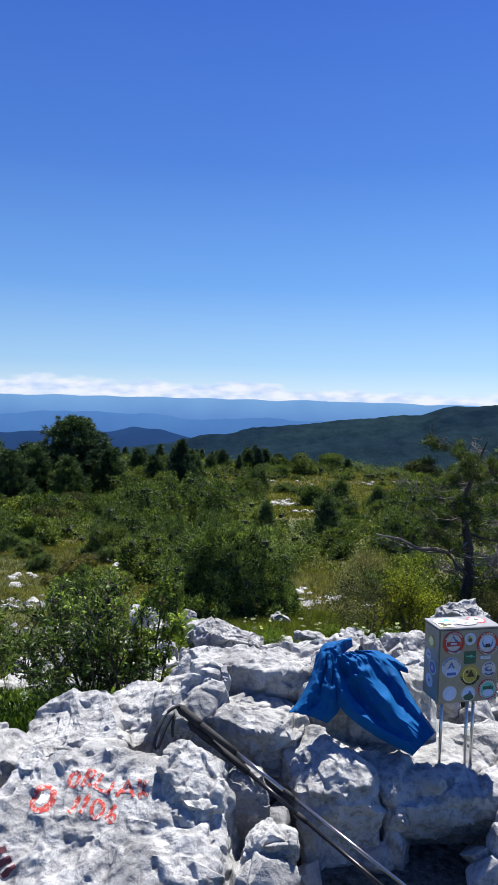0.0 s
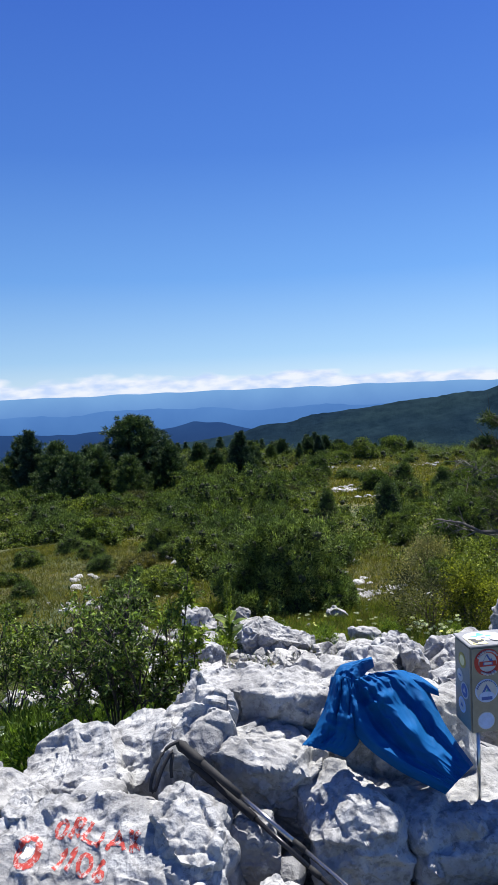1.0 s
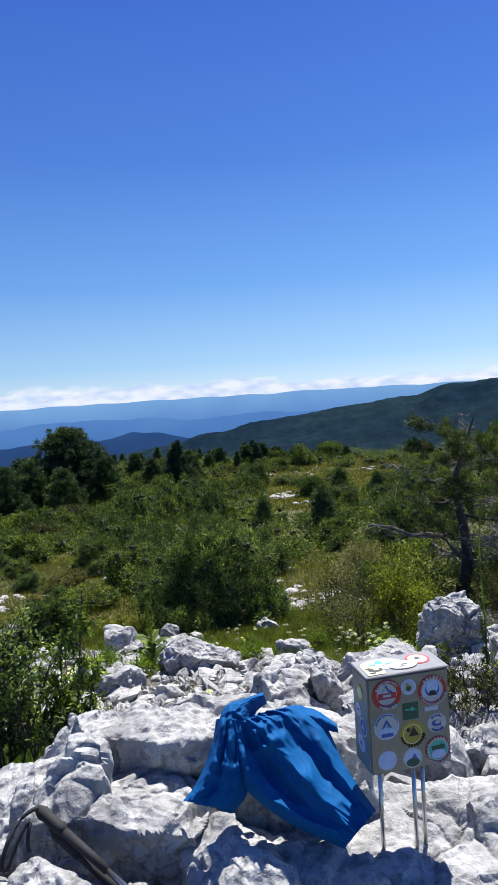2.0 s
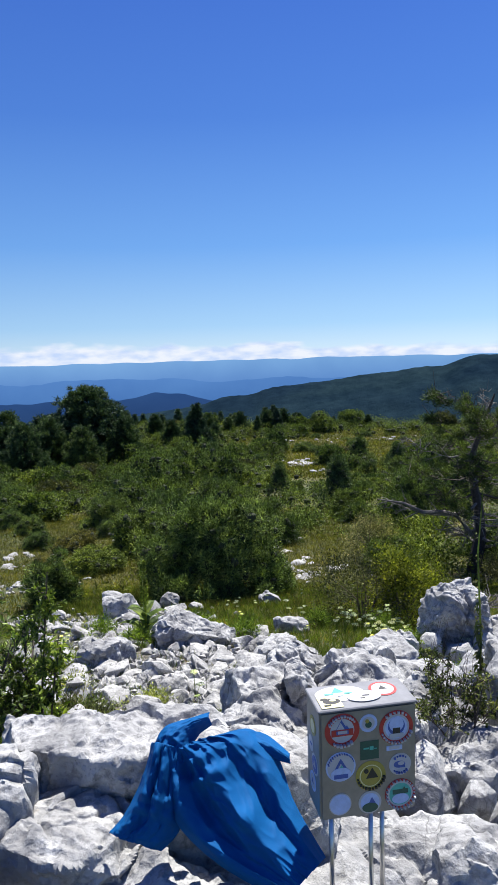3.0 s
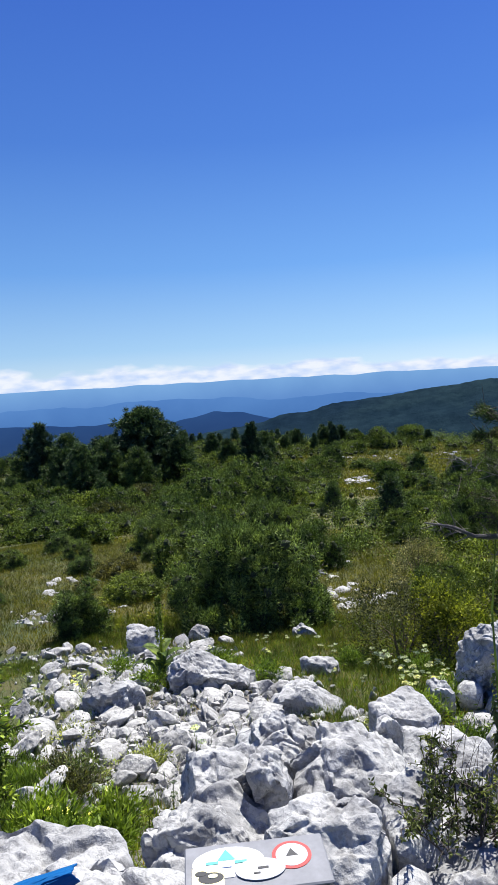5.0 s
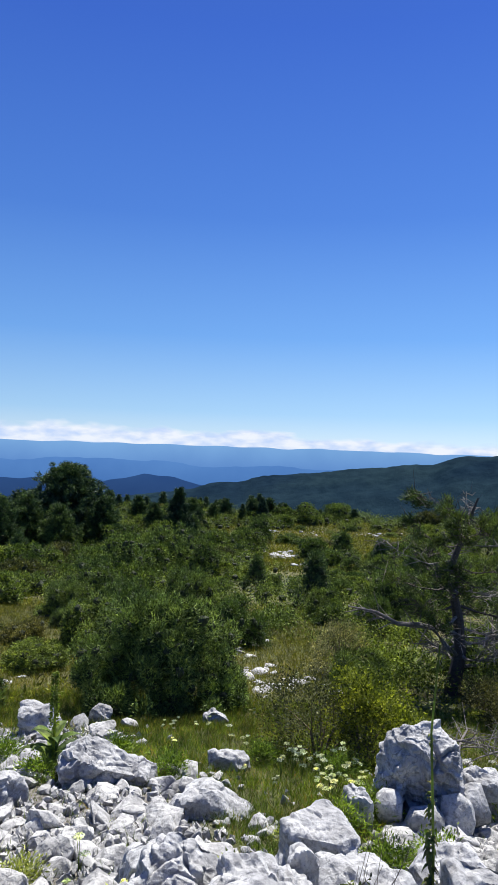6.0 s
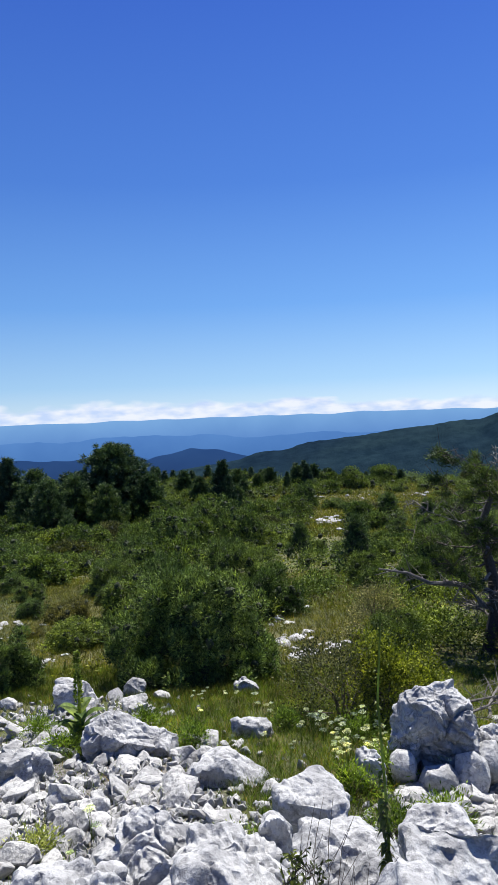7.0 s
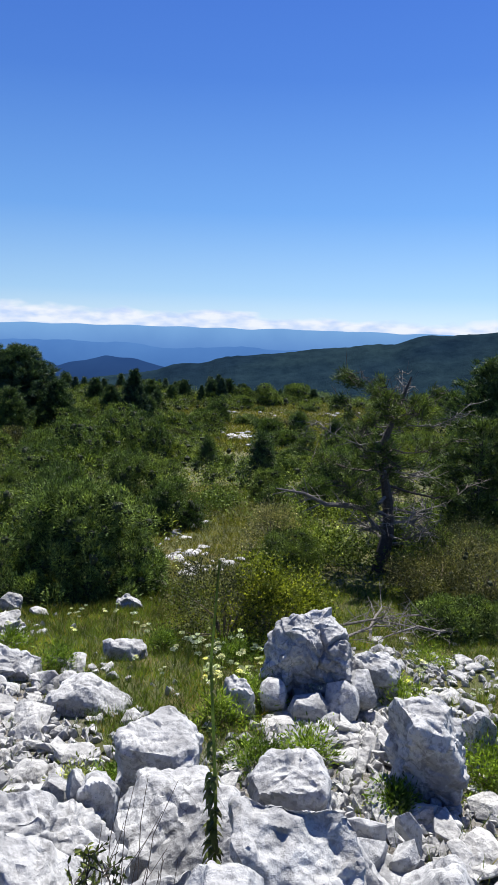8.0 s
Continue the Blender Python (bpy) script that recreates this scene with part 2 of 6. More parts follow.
def make_cloth_material():
    m, n, l, p = material("blue_jersey")
    pos = world_coords(n)
    a = noise_node(n, l, pos, 9, 4, 0.6)
    weave = noise_node(n, l, pos, 420, 2, 0.5)
    r = ramp(n, [(0.3, (0.001, 0.075, 0.235)), (0.7, (0.002, 0.102, 0.305))])
    l.new(a.outputs[0], r.inputs[0])
    l.new(r.outputs[0], p.inputs["Base Color"])
    p.inputs["Roughness"].default_value = 0.75
    p.inputs["Specular IOR Level"].default_value = 0.15
    l.new(bump(n, l, weave.outputs[0], 0.35, 0.002), p.inputs["Normal"])
    t = n.new("ShaderNodeBsdfTranslucent")
    t.inputs[0].default_value = (0.003, 0.13, 0.40, 1)
    ms = n.new("ShaderNodeMixShader")
    ms.inputs[0].default_value = 0.15
    l.new(p.outputs[0], ms.inputs[1])
    l.new(t.outputs[0], ms.inputs[2])
    l.new(ms.outputs[0], n["Material Output"].inputs[0])
    return m


CLOTH = make_cloth_material()


def make_ground_material():
    m, n, l, p = material("rough_mountain_turf")
    pos = world_coords(n)
    wide = noise_node(n, l, pos, 0.12, 5, 0.6)
    mid = noise_node(n, l, pos, 1.3, 6, 0.65)
    fine = noise_node(n, l, pos, 22, 6, 0.7)
    a = ramp(n, [(0.36, (0.040, 0.060, 0.014)), (0.50, (0.062, 0.072, 0.016)), (0.64, (0.115, 0.082, 0.018))])
    l.new(mid.outputs[0], a.inputs[0])
    b = ramp(n, [(0.35, (0.038, 0.058, 0.016)), (0.62, (0.100, 0.080, 0.017))])
    l.new(wide.outputs[0], b.inputs[0])
    c = mix(n, l, a.outputs[0], b.outputs[0], 0.5)
    g = ramp(n, [(0.3, (0.6, 0.6, 0.6)), (0.7, (1.3, 1.3, 1.25))])
    l.new(fine.outputs[0], g.inputs[0])
    c = mix(n, l, c, g.outputs[0], 1.0, 'MULTIPLY')
    bed = None
    for cx, cy, rx, ry in ((-0.4, 7.3, 1.4, 1.7), (2.8, 6.4, 1.2, 1.6), (0.6, 4.0, 2.4, 2.0), (-1.3, 9.8, 0.9, 0.9)):
        v = n.new("ShaderNodeVectorMath")
        v.operation = 'MULTIPLY_ADD'
        v.inputs[1].default_value, v.inputs[2].default_value = (1 / rx, 1 / ry, 0), (-cx / rx, -cy / ry, 0)
        l.new(pos, v.inputs[0])
        ln = n.new("ShaderNodeVectorMath")
        ln.operation = 'LENGTH'
        l.new(v.outputs[0], ln.inputs[0])
        if bed is None:
            bed = ln.outputs["Value"]
        else:
            mn = n.new("ShaderNodeMath")
            mn.operation = 'MINIMUM'
            l.new(bed, mn.inputs[0])
            l.new(ln.outputs["Value"], mn.inputs[1])
            bed = mn.outputs[0]
    ragged = n.new("ShaderNodeMath")
    ragged.operation = 'ADD'
    l.new(bed, ragged.inputs[0])
    l.new(mid.outputs[0], ragged.inputs[1])
    edge = ramp(n, [(0.0, (1, 1, 1)), (1.0, (0, 0, 0))])
    er = n.new("ShaderNodeMapRange")
    er.inputs[1].default_value, er.inputs[2].default_value = 1.15, 1.5
    l.new(ragged.outputs[0], er.inputs[0])
    l.new(er.outputs[0], edge.inputs[0])
    grit = ramp(n, [(0.38, (0.05, 0.042, 0.03)), (0.66, (0.26, 0.245, 0.22))])
    l.new(fine.outputs[0], grit.inputs[0])
    c = mix(n, l, c, grit.outputs[0], edge.outputs[0])
    l.new(c, p.inputs["Base Color"])
    p.inputs["Roughness"].default_value = 0.95
    nb = bump(n, l, mid.outputs[0], 0.6, 0.15)
    l.new(bump(n, l, fine.outputs[0], 0.9, 0.04, nb), p.inputs["Normal"])
    return m


TURF = make_ground_material()


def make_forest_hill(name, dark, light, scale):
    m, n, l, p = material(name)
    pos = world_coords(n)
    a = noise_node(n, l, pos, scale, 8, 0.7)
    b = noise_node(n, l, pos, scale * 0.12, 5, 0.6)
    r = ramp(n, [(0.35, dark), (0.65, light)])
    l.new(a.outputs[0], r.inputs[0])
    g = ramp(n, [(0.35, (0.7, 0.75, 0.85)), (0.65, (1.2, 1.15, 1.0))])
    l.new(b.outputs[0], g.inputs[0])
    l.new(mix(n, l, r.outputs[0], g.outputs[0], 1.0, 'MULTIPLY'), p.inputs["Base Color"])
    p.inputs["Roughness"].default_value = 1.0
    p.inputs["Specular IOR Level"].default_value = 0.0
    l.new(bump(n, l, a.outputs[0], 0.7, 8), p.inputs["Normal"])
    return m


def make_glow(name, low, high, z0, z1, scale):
    """Distant backdrop: air haze painted as a glowing vertical blend of two blues."""
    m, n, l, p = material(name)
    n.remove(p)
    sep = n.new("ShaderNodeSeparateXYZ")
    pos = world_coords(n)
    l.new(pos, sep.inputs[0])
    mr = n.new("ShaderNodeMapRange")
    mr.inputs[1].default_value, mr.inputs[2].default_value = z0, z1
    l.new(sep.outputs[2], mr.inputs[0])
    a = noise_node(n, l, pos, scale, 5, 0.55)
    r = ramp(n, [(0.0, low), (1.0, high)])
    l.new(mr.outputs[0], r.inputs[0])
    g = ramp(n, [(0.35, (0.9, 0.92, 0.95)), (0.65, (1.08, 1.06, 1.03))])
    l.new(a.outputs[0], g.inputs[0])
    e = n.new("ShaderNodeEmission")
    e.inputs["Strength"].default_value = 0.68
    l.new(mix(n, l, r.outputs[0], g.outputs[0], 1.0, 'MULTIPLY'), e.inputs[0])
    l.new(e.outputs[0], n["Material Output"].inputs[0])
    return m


# ---- mesh helpers ----
def link_mesh(name, verts, faces, mat, parent=None, label="", smooth=False):
    me = bpy.data.meshes.new(name)
    me.from_pydata(verts if isinstance(verts, list) else verts.tolist(), [], faces if isinstance(faces, list) else faces.tolist())
    for k in (mat if isinstance(mat, (list, tuple)) else [mat]):
        me.materials.append(k)
    if smooth:
        me.polygons.foreach_set("use_smooth", [True] * len(me.polygons))
    me.update()
    ob = new(name, me)
    if parent:
        ob.parent = parent
    if label:
        ob["label"] = label
    return ob


def part(name, bm, mat, parent, label="", smooth=False):
    me = bpy.data.meshes.new(name)
    bm.to_mesh(me)
    bm.free()
    for k in (mat if isinstance(mat, (list, tuple)) else [mat]):
        me.materials.append(k)
    if smooth:
        me.polygons.foreach_set("use_smooth", [True] * len(me.polygons))
    ob = new(name, me)
    if parent:
        ob.parent = parent
    if label:
        ob["label"] = label
    return ob


def tube(store, pts, radii, sides=5):
    """Adds a bent, tapered tube to store = (verts, faces)."""
    verts, faces = store
    pts = [Vector(p) for p in pts]
    start = len(verts)
    for k, p in enumerate(pts):
        d = (pts[min(k + 1, len(pts) - 1)] - pts[max(k - 1, 0)]).normalized()
        a = d.orthogonal().normalized()
        b = d.cross(a)
        for s in range(sides):
            w = 2 * math.pi * s / sides
            verts.append(tuple(p + (a * math.cos(w) + b * math.sin(w)) * radii[k]))
    for k in range(len(pts) - 1):
        for s in range(sides):
            i, j = start + k * sides + s, start + k * sides + (s + 1) % sides
            faces.append((i, j, j + sides, i + sides))
    faces.append(tuple(start + s for s in range(sides))[::-1])
    faces.append(tuple(start + (len(pts) - 1) * sides + s for s in range(sides)))


def unit(v):
    return v / np.maximum(np.linalg.norm(v, axis=1, keepdims=True), 1e-9)


def blades(rng, c, d, length, width, leaf=True):
    """Leaves (folded diamonds) or needles (thin triangles) at c pointing along d."""
    n = len(c)
    d = unit(d)
    s = unit(np.cross(d, rng.normal(size=(n, 3))))
    length, width = np.asarray(length).reshape(-1, 1), np.asarray(width).reshape(-1, 1)
    if leaf:
        v = np.stack([c, c + d * length * 0.45 + s * width * 0.5, c + d * length, c + d * length * 0.45 - s * width * 0.5], 1).reshape(-1, 3)
        f = np.arange(4 * n).reshape(-1, 4)
    else:
        v = np.stack([c - s * width * 0.5, c + s * width * 0.5, c + d * length], 1).reshape(-1, 3)
        f = np.arange(3 * n).reshape(-1, 3)
    return v, f


def folded_leaves(rng, c, d, length, width):
    """Broad leaves: two halves folded along the midrib, with a rounded outline."""
    n = len(c)
    d = unit(d)
    s = unit(np.cross(d, rng.normal(size=(n, 3))))
    up = np.cross(s, d)
    length, width = np.asarray(length).reshape(-1, 1), np.asarray(width).reshape(-1, 1)
    rows = [c]
    for side in (1, -1):
        rows += [c + d * length * 0.30 + s * side * width * 0.46 + up * width * 0.16, c + d * length * 0.72 + s * side * width * 0.38 + up * width * 0.12]
    rows.append(c + d * length)
    v = np.stack([rows[0], rows[1], rows[2], rows[5], rows[4], rows[3]], 1).reshape(-1, 3)
    k = 6 * np.arange(n)[:, None]
    return v, np.concatenate([k + np.array([[0, 1, 2, 3]]), k + np.array([[0, 3, 4, 5]])])


# ---- terrain ----
def fbm(x, y, seed, octaves=4):
    """Cheap smooth noise on arrays."""
    rng = np.random.default_rng(seed)
    out, amp, freq = 0, 1.0, 1.0
    for _ in range(octaves):
        for _ in range(3):
            a, ph = rng.uniform(0, 2 * np.pi, 2)
            k = freq * rng.uniform(0.7, 1.3)
            out = out + amp / 3 * np.sin(k * (x * np.cos(a) + y * np.sin(a)) + ph)
        amp, freq = amp * 0.5, freq * 2.1
    return out


SLOPE_R = [0, 1.2, 2.0, 3, 4, 5, 6.5, 8.4, 11.7, 20, 40, 75, 95, 116, 150, 250, 600, 1200, 5000]
SLOPE_Z = [-0.05, -0.05, -0.3, -0.45, -0.7, -0.95, -1.3, -1.62, -2.38, -3.75, -6.1, -9.7, -10.1, -10.2, -15, -50, -150, -220, -260]


def ground_z(x, y):
    x, y = np.asarray(x, float), np.asarray(y, float)
    r = np.hypot(x * 0.9, y)
    z = np.interp(r, SLOPE_R, SLOPE_Z)
    z = z + 0.25 * np.exp(-((x - 1) ** 2 + (y - 4.2) ** 2) / 1.6)
    z = z + 0.05 * fbm(x, y, 3, 3) * np.clip(r / 6, 0, 1) + 0.28 * fbm(x / 7, y / 7, 5, 3) * np.clip((r - 12) / 20, 0, 1)
    return z


def build_ground():
    rings, turns = 210, 288
    rad = np.concatenate([[0], np.geomspace(0.35, 4900, rings)])
    ang = np.linspace(0, 2 * np.pi, turns, endpoint=False)
    x = 0.8 + rad[:, None] * np.cos(ang)[None]
    y = 1.0 + rad[:, None] * np.sin(ang)[None]
    v = np.stack([x, y, ground_z(x, y)], -1).reshape(-1, 3)
    i, j = np.meshgrid(np.arange(rings), np.arange(turns), indexing="ij")
    a, b = i * turns + j, i * turns + (j + 1) % turns
    f = np.stack([a, a + turns, b + turns, b], -1).reshape(-1, 4)
    ob = link_mesh("ground", v, f, TURF, smooth=True)
    return tagged(ob, "rough mountain turf with dry grass between white rocks", "ground", kind="structure")


build_ground()


def azimuth_strip(name, dist, az, top, bottom, mat, depth, seed, jag, label, n=420, rows=14):
    """A far ridge: a slope that rises away from the eye to a skyline, with a back."""
    a = np.radians(np.linspace(az[0][0], az[0][-1], n))
    crest = np.interp(np.degrees(a), az[0], az[1])
    crest = 1.6 + dist * np.tan(np.radians(crest)) + jag * fbm(np.degrees(a) * 1.3, 0 * a, seed, 5)
    verts, faces = [], []
    for k in range(rows + 1):
        s = k / rows
        rr = dist - depth * (1 - s) + jag * 3 * fbm(np.degrees(a) * 0.8, 0 * a + k * 0.7, seed + 1, 3) * (1 - s)
        z = bottom + (crest - bottom) * s ** 0.8 + jag * 1.2 * fbm(np.degrees(a) * 1.1, 0 * a + k * 0.9, seed + 2, 4) * (1 - s) * s * 3
        verts += np.stack([rr * np.sin(a), rr * np.cos(a), z], -1).tolist()
    verts += np.stack([(dist + depth) * np.sin(a), (dist + depth) * np.cos(a), 0 * a + bottom], -1).tolist()
    for k in range(rows + 1):
        for j in range(n - 1):
            faces.append((k * n + j, k * n + j + 1, (k + 1) * n + j + 1, (k + 1) * n + j))
    ob = link_mesh(name, verts, faces, mat, smooth=True)
    return tagged(ob, label, "hills", kind="structure")


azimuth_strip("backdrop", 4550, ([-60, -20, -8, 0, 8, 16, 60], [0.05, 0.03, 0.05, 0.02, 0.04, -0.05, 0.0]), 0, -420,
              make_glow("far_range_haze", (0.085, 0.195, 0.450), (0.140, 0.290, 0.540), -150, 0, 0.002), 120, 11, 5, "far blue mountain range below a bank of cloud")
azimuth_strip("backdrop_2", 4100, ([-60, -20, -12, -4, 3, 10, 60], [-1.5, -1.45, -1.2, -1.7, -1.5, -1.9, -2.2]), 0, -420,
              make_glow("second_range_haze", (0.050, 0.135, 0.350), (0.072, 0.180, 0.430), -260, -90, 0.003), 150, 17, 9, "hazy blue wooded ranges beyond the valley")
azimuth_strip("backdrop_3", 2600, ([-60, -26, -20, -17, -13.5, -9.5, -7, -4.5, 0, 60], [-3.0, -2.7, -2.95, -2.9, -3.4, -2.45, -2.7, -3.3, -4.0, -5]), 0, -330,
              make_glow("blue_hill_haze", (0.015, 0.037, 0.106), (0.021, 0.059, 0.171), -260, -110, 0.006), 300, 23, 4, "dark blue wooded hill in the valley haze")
# Distance haze over this forest is painted in as a bluish base colour.
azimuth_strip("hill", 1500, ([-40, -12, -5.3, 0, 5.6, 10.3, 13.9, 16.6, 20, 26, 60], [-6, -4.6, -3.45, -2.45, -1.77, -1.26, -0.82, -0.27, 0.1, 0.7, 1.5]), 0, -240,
              make_forest_hill("forest_hill_haze", (0.0072, 0.0165, 0.026), (0.0140, 0.029, 0.040), 0.03), 600, 31, 3.5, "dark forested mountain ridge across the valley", rows=40)


def cloud_bank():
    m, n, l, p = material("low_cloud")
    n.remove(p)
    pos = world_coords(n)
    mp = n.new("ShaderNodeMapping")
    mp.inputs["Scale"].default_value = (0.6, 0.6, 1.7)
    l.new(pos, mp.inputs[0])
    a = noise_node(n, l, mp.outputs[0], 0.0042, 3, 0.45)
    b = noise_node(n, l, mp.outputs[0], 0.012, 3, 0.5)
    sep = n.new("ShaderNodeSeparateXYZ")
    l.new(pos, sep.inputs[0])
    h = n.new("ShaderNodeMapRange")
    h.inputs[1].default_value, h.inputs[2].default_value, h.inputs[3].default_value, h.inputs[4].default_value = 5, 175, 0.38, -0.36
    lean = n.new("ShaderNodeMath")
    lean.operation = 'MULTIPLY_ADD'
    lean.inputs[1].default_value = 0.022
    l.new(sep.outputs[0], lean.inputs[0])
    l.new(sep.outputs[2], lean.inputs[2])
    l.new(lean.outputs[0], h.inputs[0])
    s = n.new("ShaderNodeMath")
    l.new(a.outputs[0], s.inputs[0])
    l.new(h.outputs[0], s.inputs[1])
    k = n.new("ShaderNodeMapRange")
    k.inputs[1].default_value, k.inputs[2].default_value = 0.43, 0.60
    l.new(s.outputs[0], k.inputs[0])
    e = n.new("ShaderNodeEmission")
    r = ramp(n, [(0.33, (0.29, 0.36, 0.50)), (0.62, (0.44, 0.465, 0.51))])
    l.new(b.outputs[0], r.inputs[0])
    l.new(r.outputs[0], e.inputs[0])
    t = n.new("ShaderNodeBsdfTransparent")
    ms = n.new("ShaderNodeMixShader")
    l.new(k.outputs[0], ms.inputs[0])
    l.new(t.outputs[0], ms.inputs[1])
    l.new(e.outputs[0], ms.inputs[2])
    l.new(ms.outputs[0], n["Material Output"].inputs[0])
    a = np.radians(np.linspace(-60, 60, 80))
    v = [(4700 * math.sin(w), 4700 * math.cos(w), z) for z in (-60, 260) for w in a]
    f = [(j, j + 1, 81 + j, 80 + j) for j in range(79)]
    ob = link_mesh("backdrop_cloud", v, f, m)
    tagged(ob, "bank of low white cloud along the far range", "cloud", kind="structure")


cloud_bank()


# ---- rocks ----
def lattice(i, seed):
    """Random values in 0..1 for integer lattice points."""
    h = (i[..., 0] * 374761393 + i[..., 1] * 668265263 + i[..., 2] * 2147483647 + seed * 1274126177) & 0xFFFFFFFF
    h = ((h ^ (h >> 13)) * 1274126177) & 0xFFFFFFFF
    return ((h ^ (h >> 16)) & 0xFFFF) / 65535.0


def smooth_noise(p, seed):
    i = np.floor(p).astype(np.int64)
    f = p - i
    f = f * f * (3 - 2 * f)
    out = 0
    for a in (0, 1):
        for b in (0, 1):
            for c in (0, 1):
                w = (f[:, 0] if a else 1 - f[:, 0]) * (f[:, 1] if b else 1 - f[:, 1]) * (f[:, 2] if c else 1 - f[:, 2])
                out = out + w * lattice(i + np.array([a, b, c]), seed)
    return out * 2 - 1


def cells(p, seed):
    """Distances to the nearest and second nearest scattered point, and a height from tilted planes round those points."""
    i = np.floor(p).astype(np.int64)
    best, tilt, total = np.full((len(p), 2), 9.0), np.zeros(len(p)), np.full(len(p), 1e-9)
    for a in (-1, 0, 1):
        for b in (-1, 0, 1):
            for c in (-1, 0, 1):
                j = i + np.array([a, b, c])
                q = j + np.stack([lattice(j, seed + k) for k in (1, 2, 3)], -1)
                d = np.linalg.norm(p - q, axis=1)
                t = np.stack([lattice(j, seed + k) for k in (4, 5, 6)], -1) * 2 - 1
                w = np.exp(-26 * d * d)
                tilt += w * (np.sum((p - q) * t, 1) + 0.22 * t[:, 0])
                total += w
                best[:, 1] = np.minimum(best[:, 1], np.maximum(best[:, 0], d))
                best[:, 0] = np.minimum(best[:, 0], d)
    return best[:, 0], best[:, 1], tilt / total


def rock_mesh(seed, half, cuts=(), level=5, rough=1.0, chips=20, depth=(0.05, 0.26)):
    """A weathered limestone block: planes chipped off a rounded lump, then fissures, ribs and pits."""
    rng = np.random.default_rng(seed)
    bm = bmesh.new()
    bmesh.ops.create_icosphere(bm, subdivisions=level, radius=1)
    d = np.array([v.co[:] for v in bm.verts])
    half = np.array(half, float)
    size = float(np.mean(half))
    ray = d * half
    grow = 1.02 / (np.abs(d) ** 3.6).sum(1) ** (1 / 3.6) * (1 + 0.16 * smooth_noise(d * 1.7 + 40, seed))

    def clip(grow, n, h):
        """Cuts the block off at the plane n . p = h, with a slightly worn edge."""
        slope = ray @ n
        limit = np.where(slope > 1e-6, max(h, 0.15 * size) / np.maximum(slope, 1e-6), 1e6)
        return np.where(limit > grow * 1.2, grow, (np.minimum(grow, 1e3) ** -70 + np.minimum(limit, 1e3) ** -70) ** (-1 / 70))

    for _ in range(chips):
        n = unit(rng.normal(size=(1, 3)))[0]
        h = (ray * grow[:, None]) @ n
        grow = clip(grow, n, h.max() * (1 - rng.uniform(*depth)))
    for n, at in cuts:
        n = np.array(n, float)
        n /= np.linalg.norm(n)
        grow = clip(grow, n, float(np.array(at) @ n))
    p = ray * grow[:, None]
    k = min(1.0, size / 0.28) * rough
    q = p + rng.uniform(-30, 30, 3)
    f = 1.0 if size > 0.2 else 0.25 / size
    w = q + 0.06 * np.stack([smooth_noise(q * 6 * f, seed + j) for j in (5, 6, 7)], -1) / f
    a0, a1, facet = cells(w * 4.0 * f, seed)
    b0, b1, chip = cells(w * np.array([11, 11, 15]) * f, seed + 9)
    rib = 1 - np.abs(smooth_noise(w * np.array([5, 5, 9]) * f, seed + 11))
    co = 0.018 * smooth_noise(w * 3.6 * f, seed + 12) + 0.036 * facet + 0.015 * chip
    mask = np.clip(smooth_noise(w * 2.1 * f, seed + 15) * 2 + 0.2, 0, 1)
    co = co - 0.030 * mask * np.exp(-((a1 - a0) / 0.10) ** 2) - 0.007 * mask * np.exp(-((b1 - b0) / 0.20) ** 2)
    co = co + 0.010 * rib ** 4 + 0.006 * smooth_noise(w * 21 * f, seed + 13) - 0.006 * np.abs(smooth_noise(w * 33 * f, seed + 14)) + 0.002 * smooth_noise(w * 71 * f, seed + 19)
    weathered = np.clip(smooth_noise(w * 1.7 * f, seed + 16) * 2 + 0.6, 0, 1)
    pit = np.clip(smooth_noise(w * 14 * f, seed + 17) - 0.12, 0, 1) + 0.6 * np.clip(smooth_noise(w * 29 * f, seed + 18) - 0.1, 0, 1)
    co = co - 0.028 * weathered * pit
    for v, c in zip(bm.verts, p):
        v.co = c
    bm.normal_update()
    p = p + np.array([v.normal[:] for v in bm.verts]) * (co * k)[:, None]
    for v, c in zip(bm.verts, p):
        v.co = c
    return bm


def broken_mesh(seed, half, points=18, worn=0.05):
    """An angular broken stone: the hull of scattered points, its edges a little worn."""
    rng = np.random.default_rng(seed)
    d = unit(rng.normal(size=(points, 3)))
    d = d / (np.abs(d) ** 3.2).sum(1, keepdims=True) ** (1 / 3.2) * rng.uniform(0.78, 1.08, (points, 1))
    bm = bmesh.new()
    for p in d * np.array(half):
        bm.verts.new(p)
    hull = bmesh.ops.convex_hull(bm, input=bm.verts)
    bmesh.ops.delete(bm, geom=[g for g in hull["geom_interior"] if isinstance(g, bmesh.types.BMVert)], context='VERTS')
    if worn:
        bmesh.ops.bevel(bm, geom=list(bm.edges), offset=worn * min(half), segments=1, affect='EDGES', clamp_overlap=True)
    bmesh.ops.triangulate(bm, faces=bm.faces)
    bm.verts.index_update()
    return bm


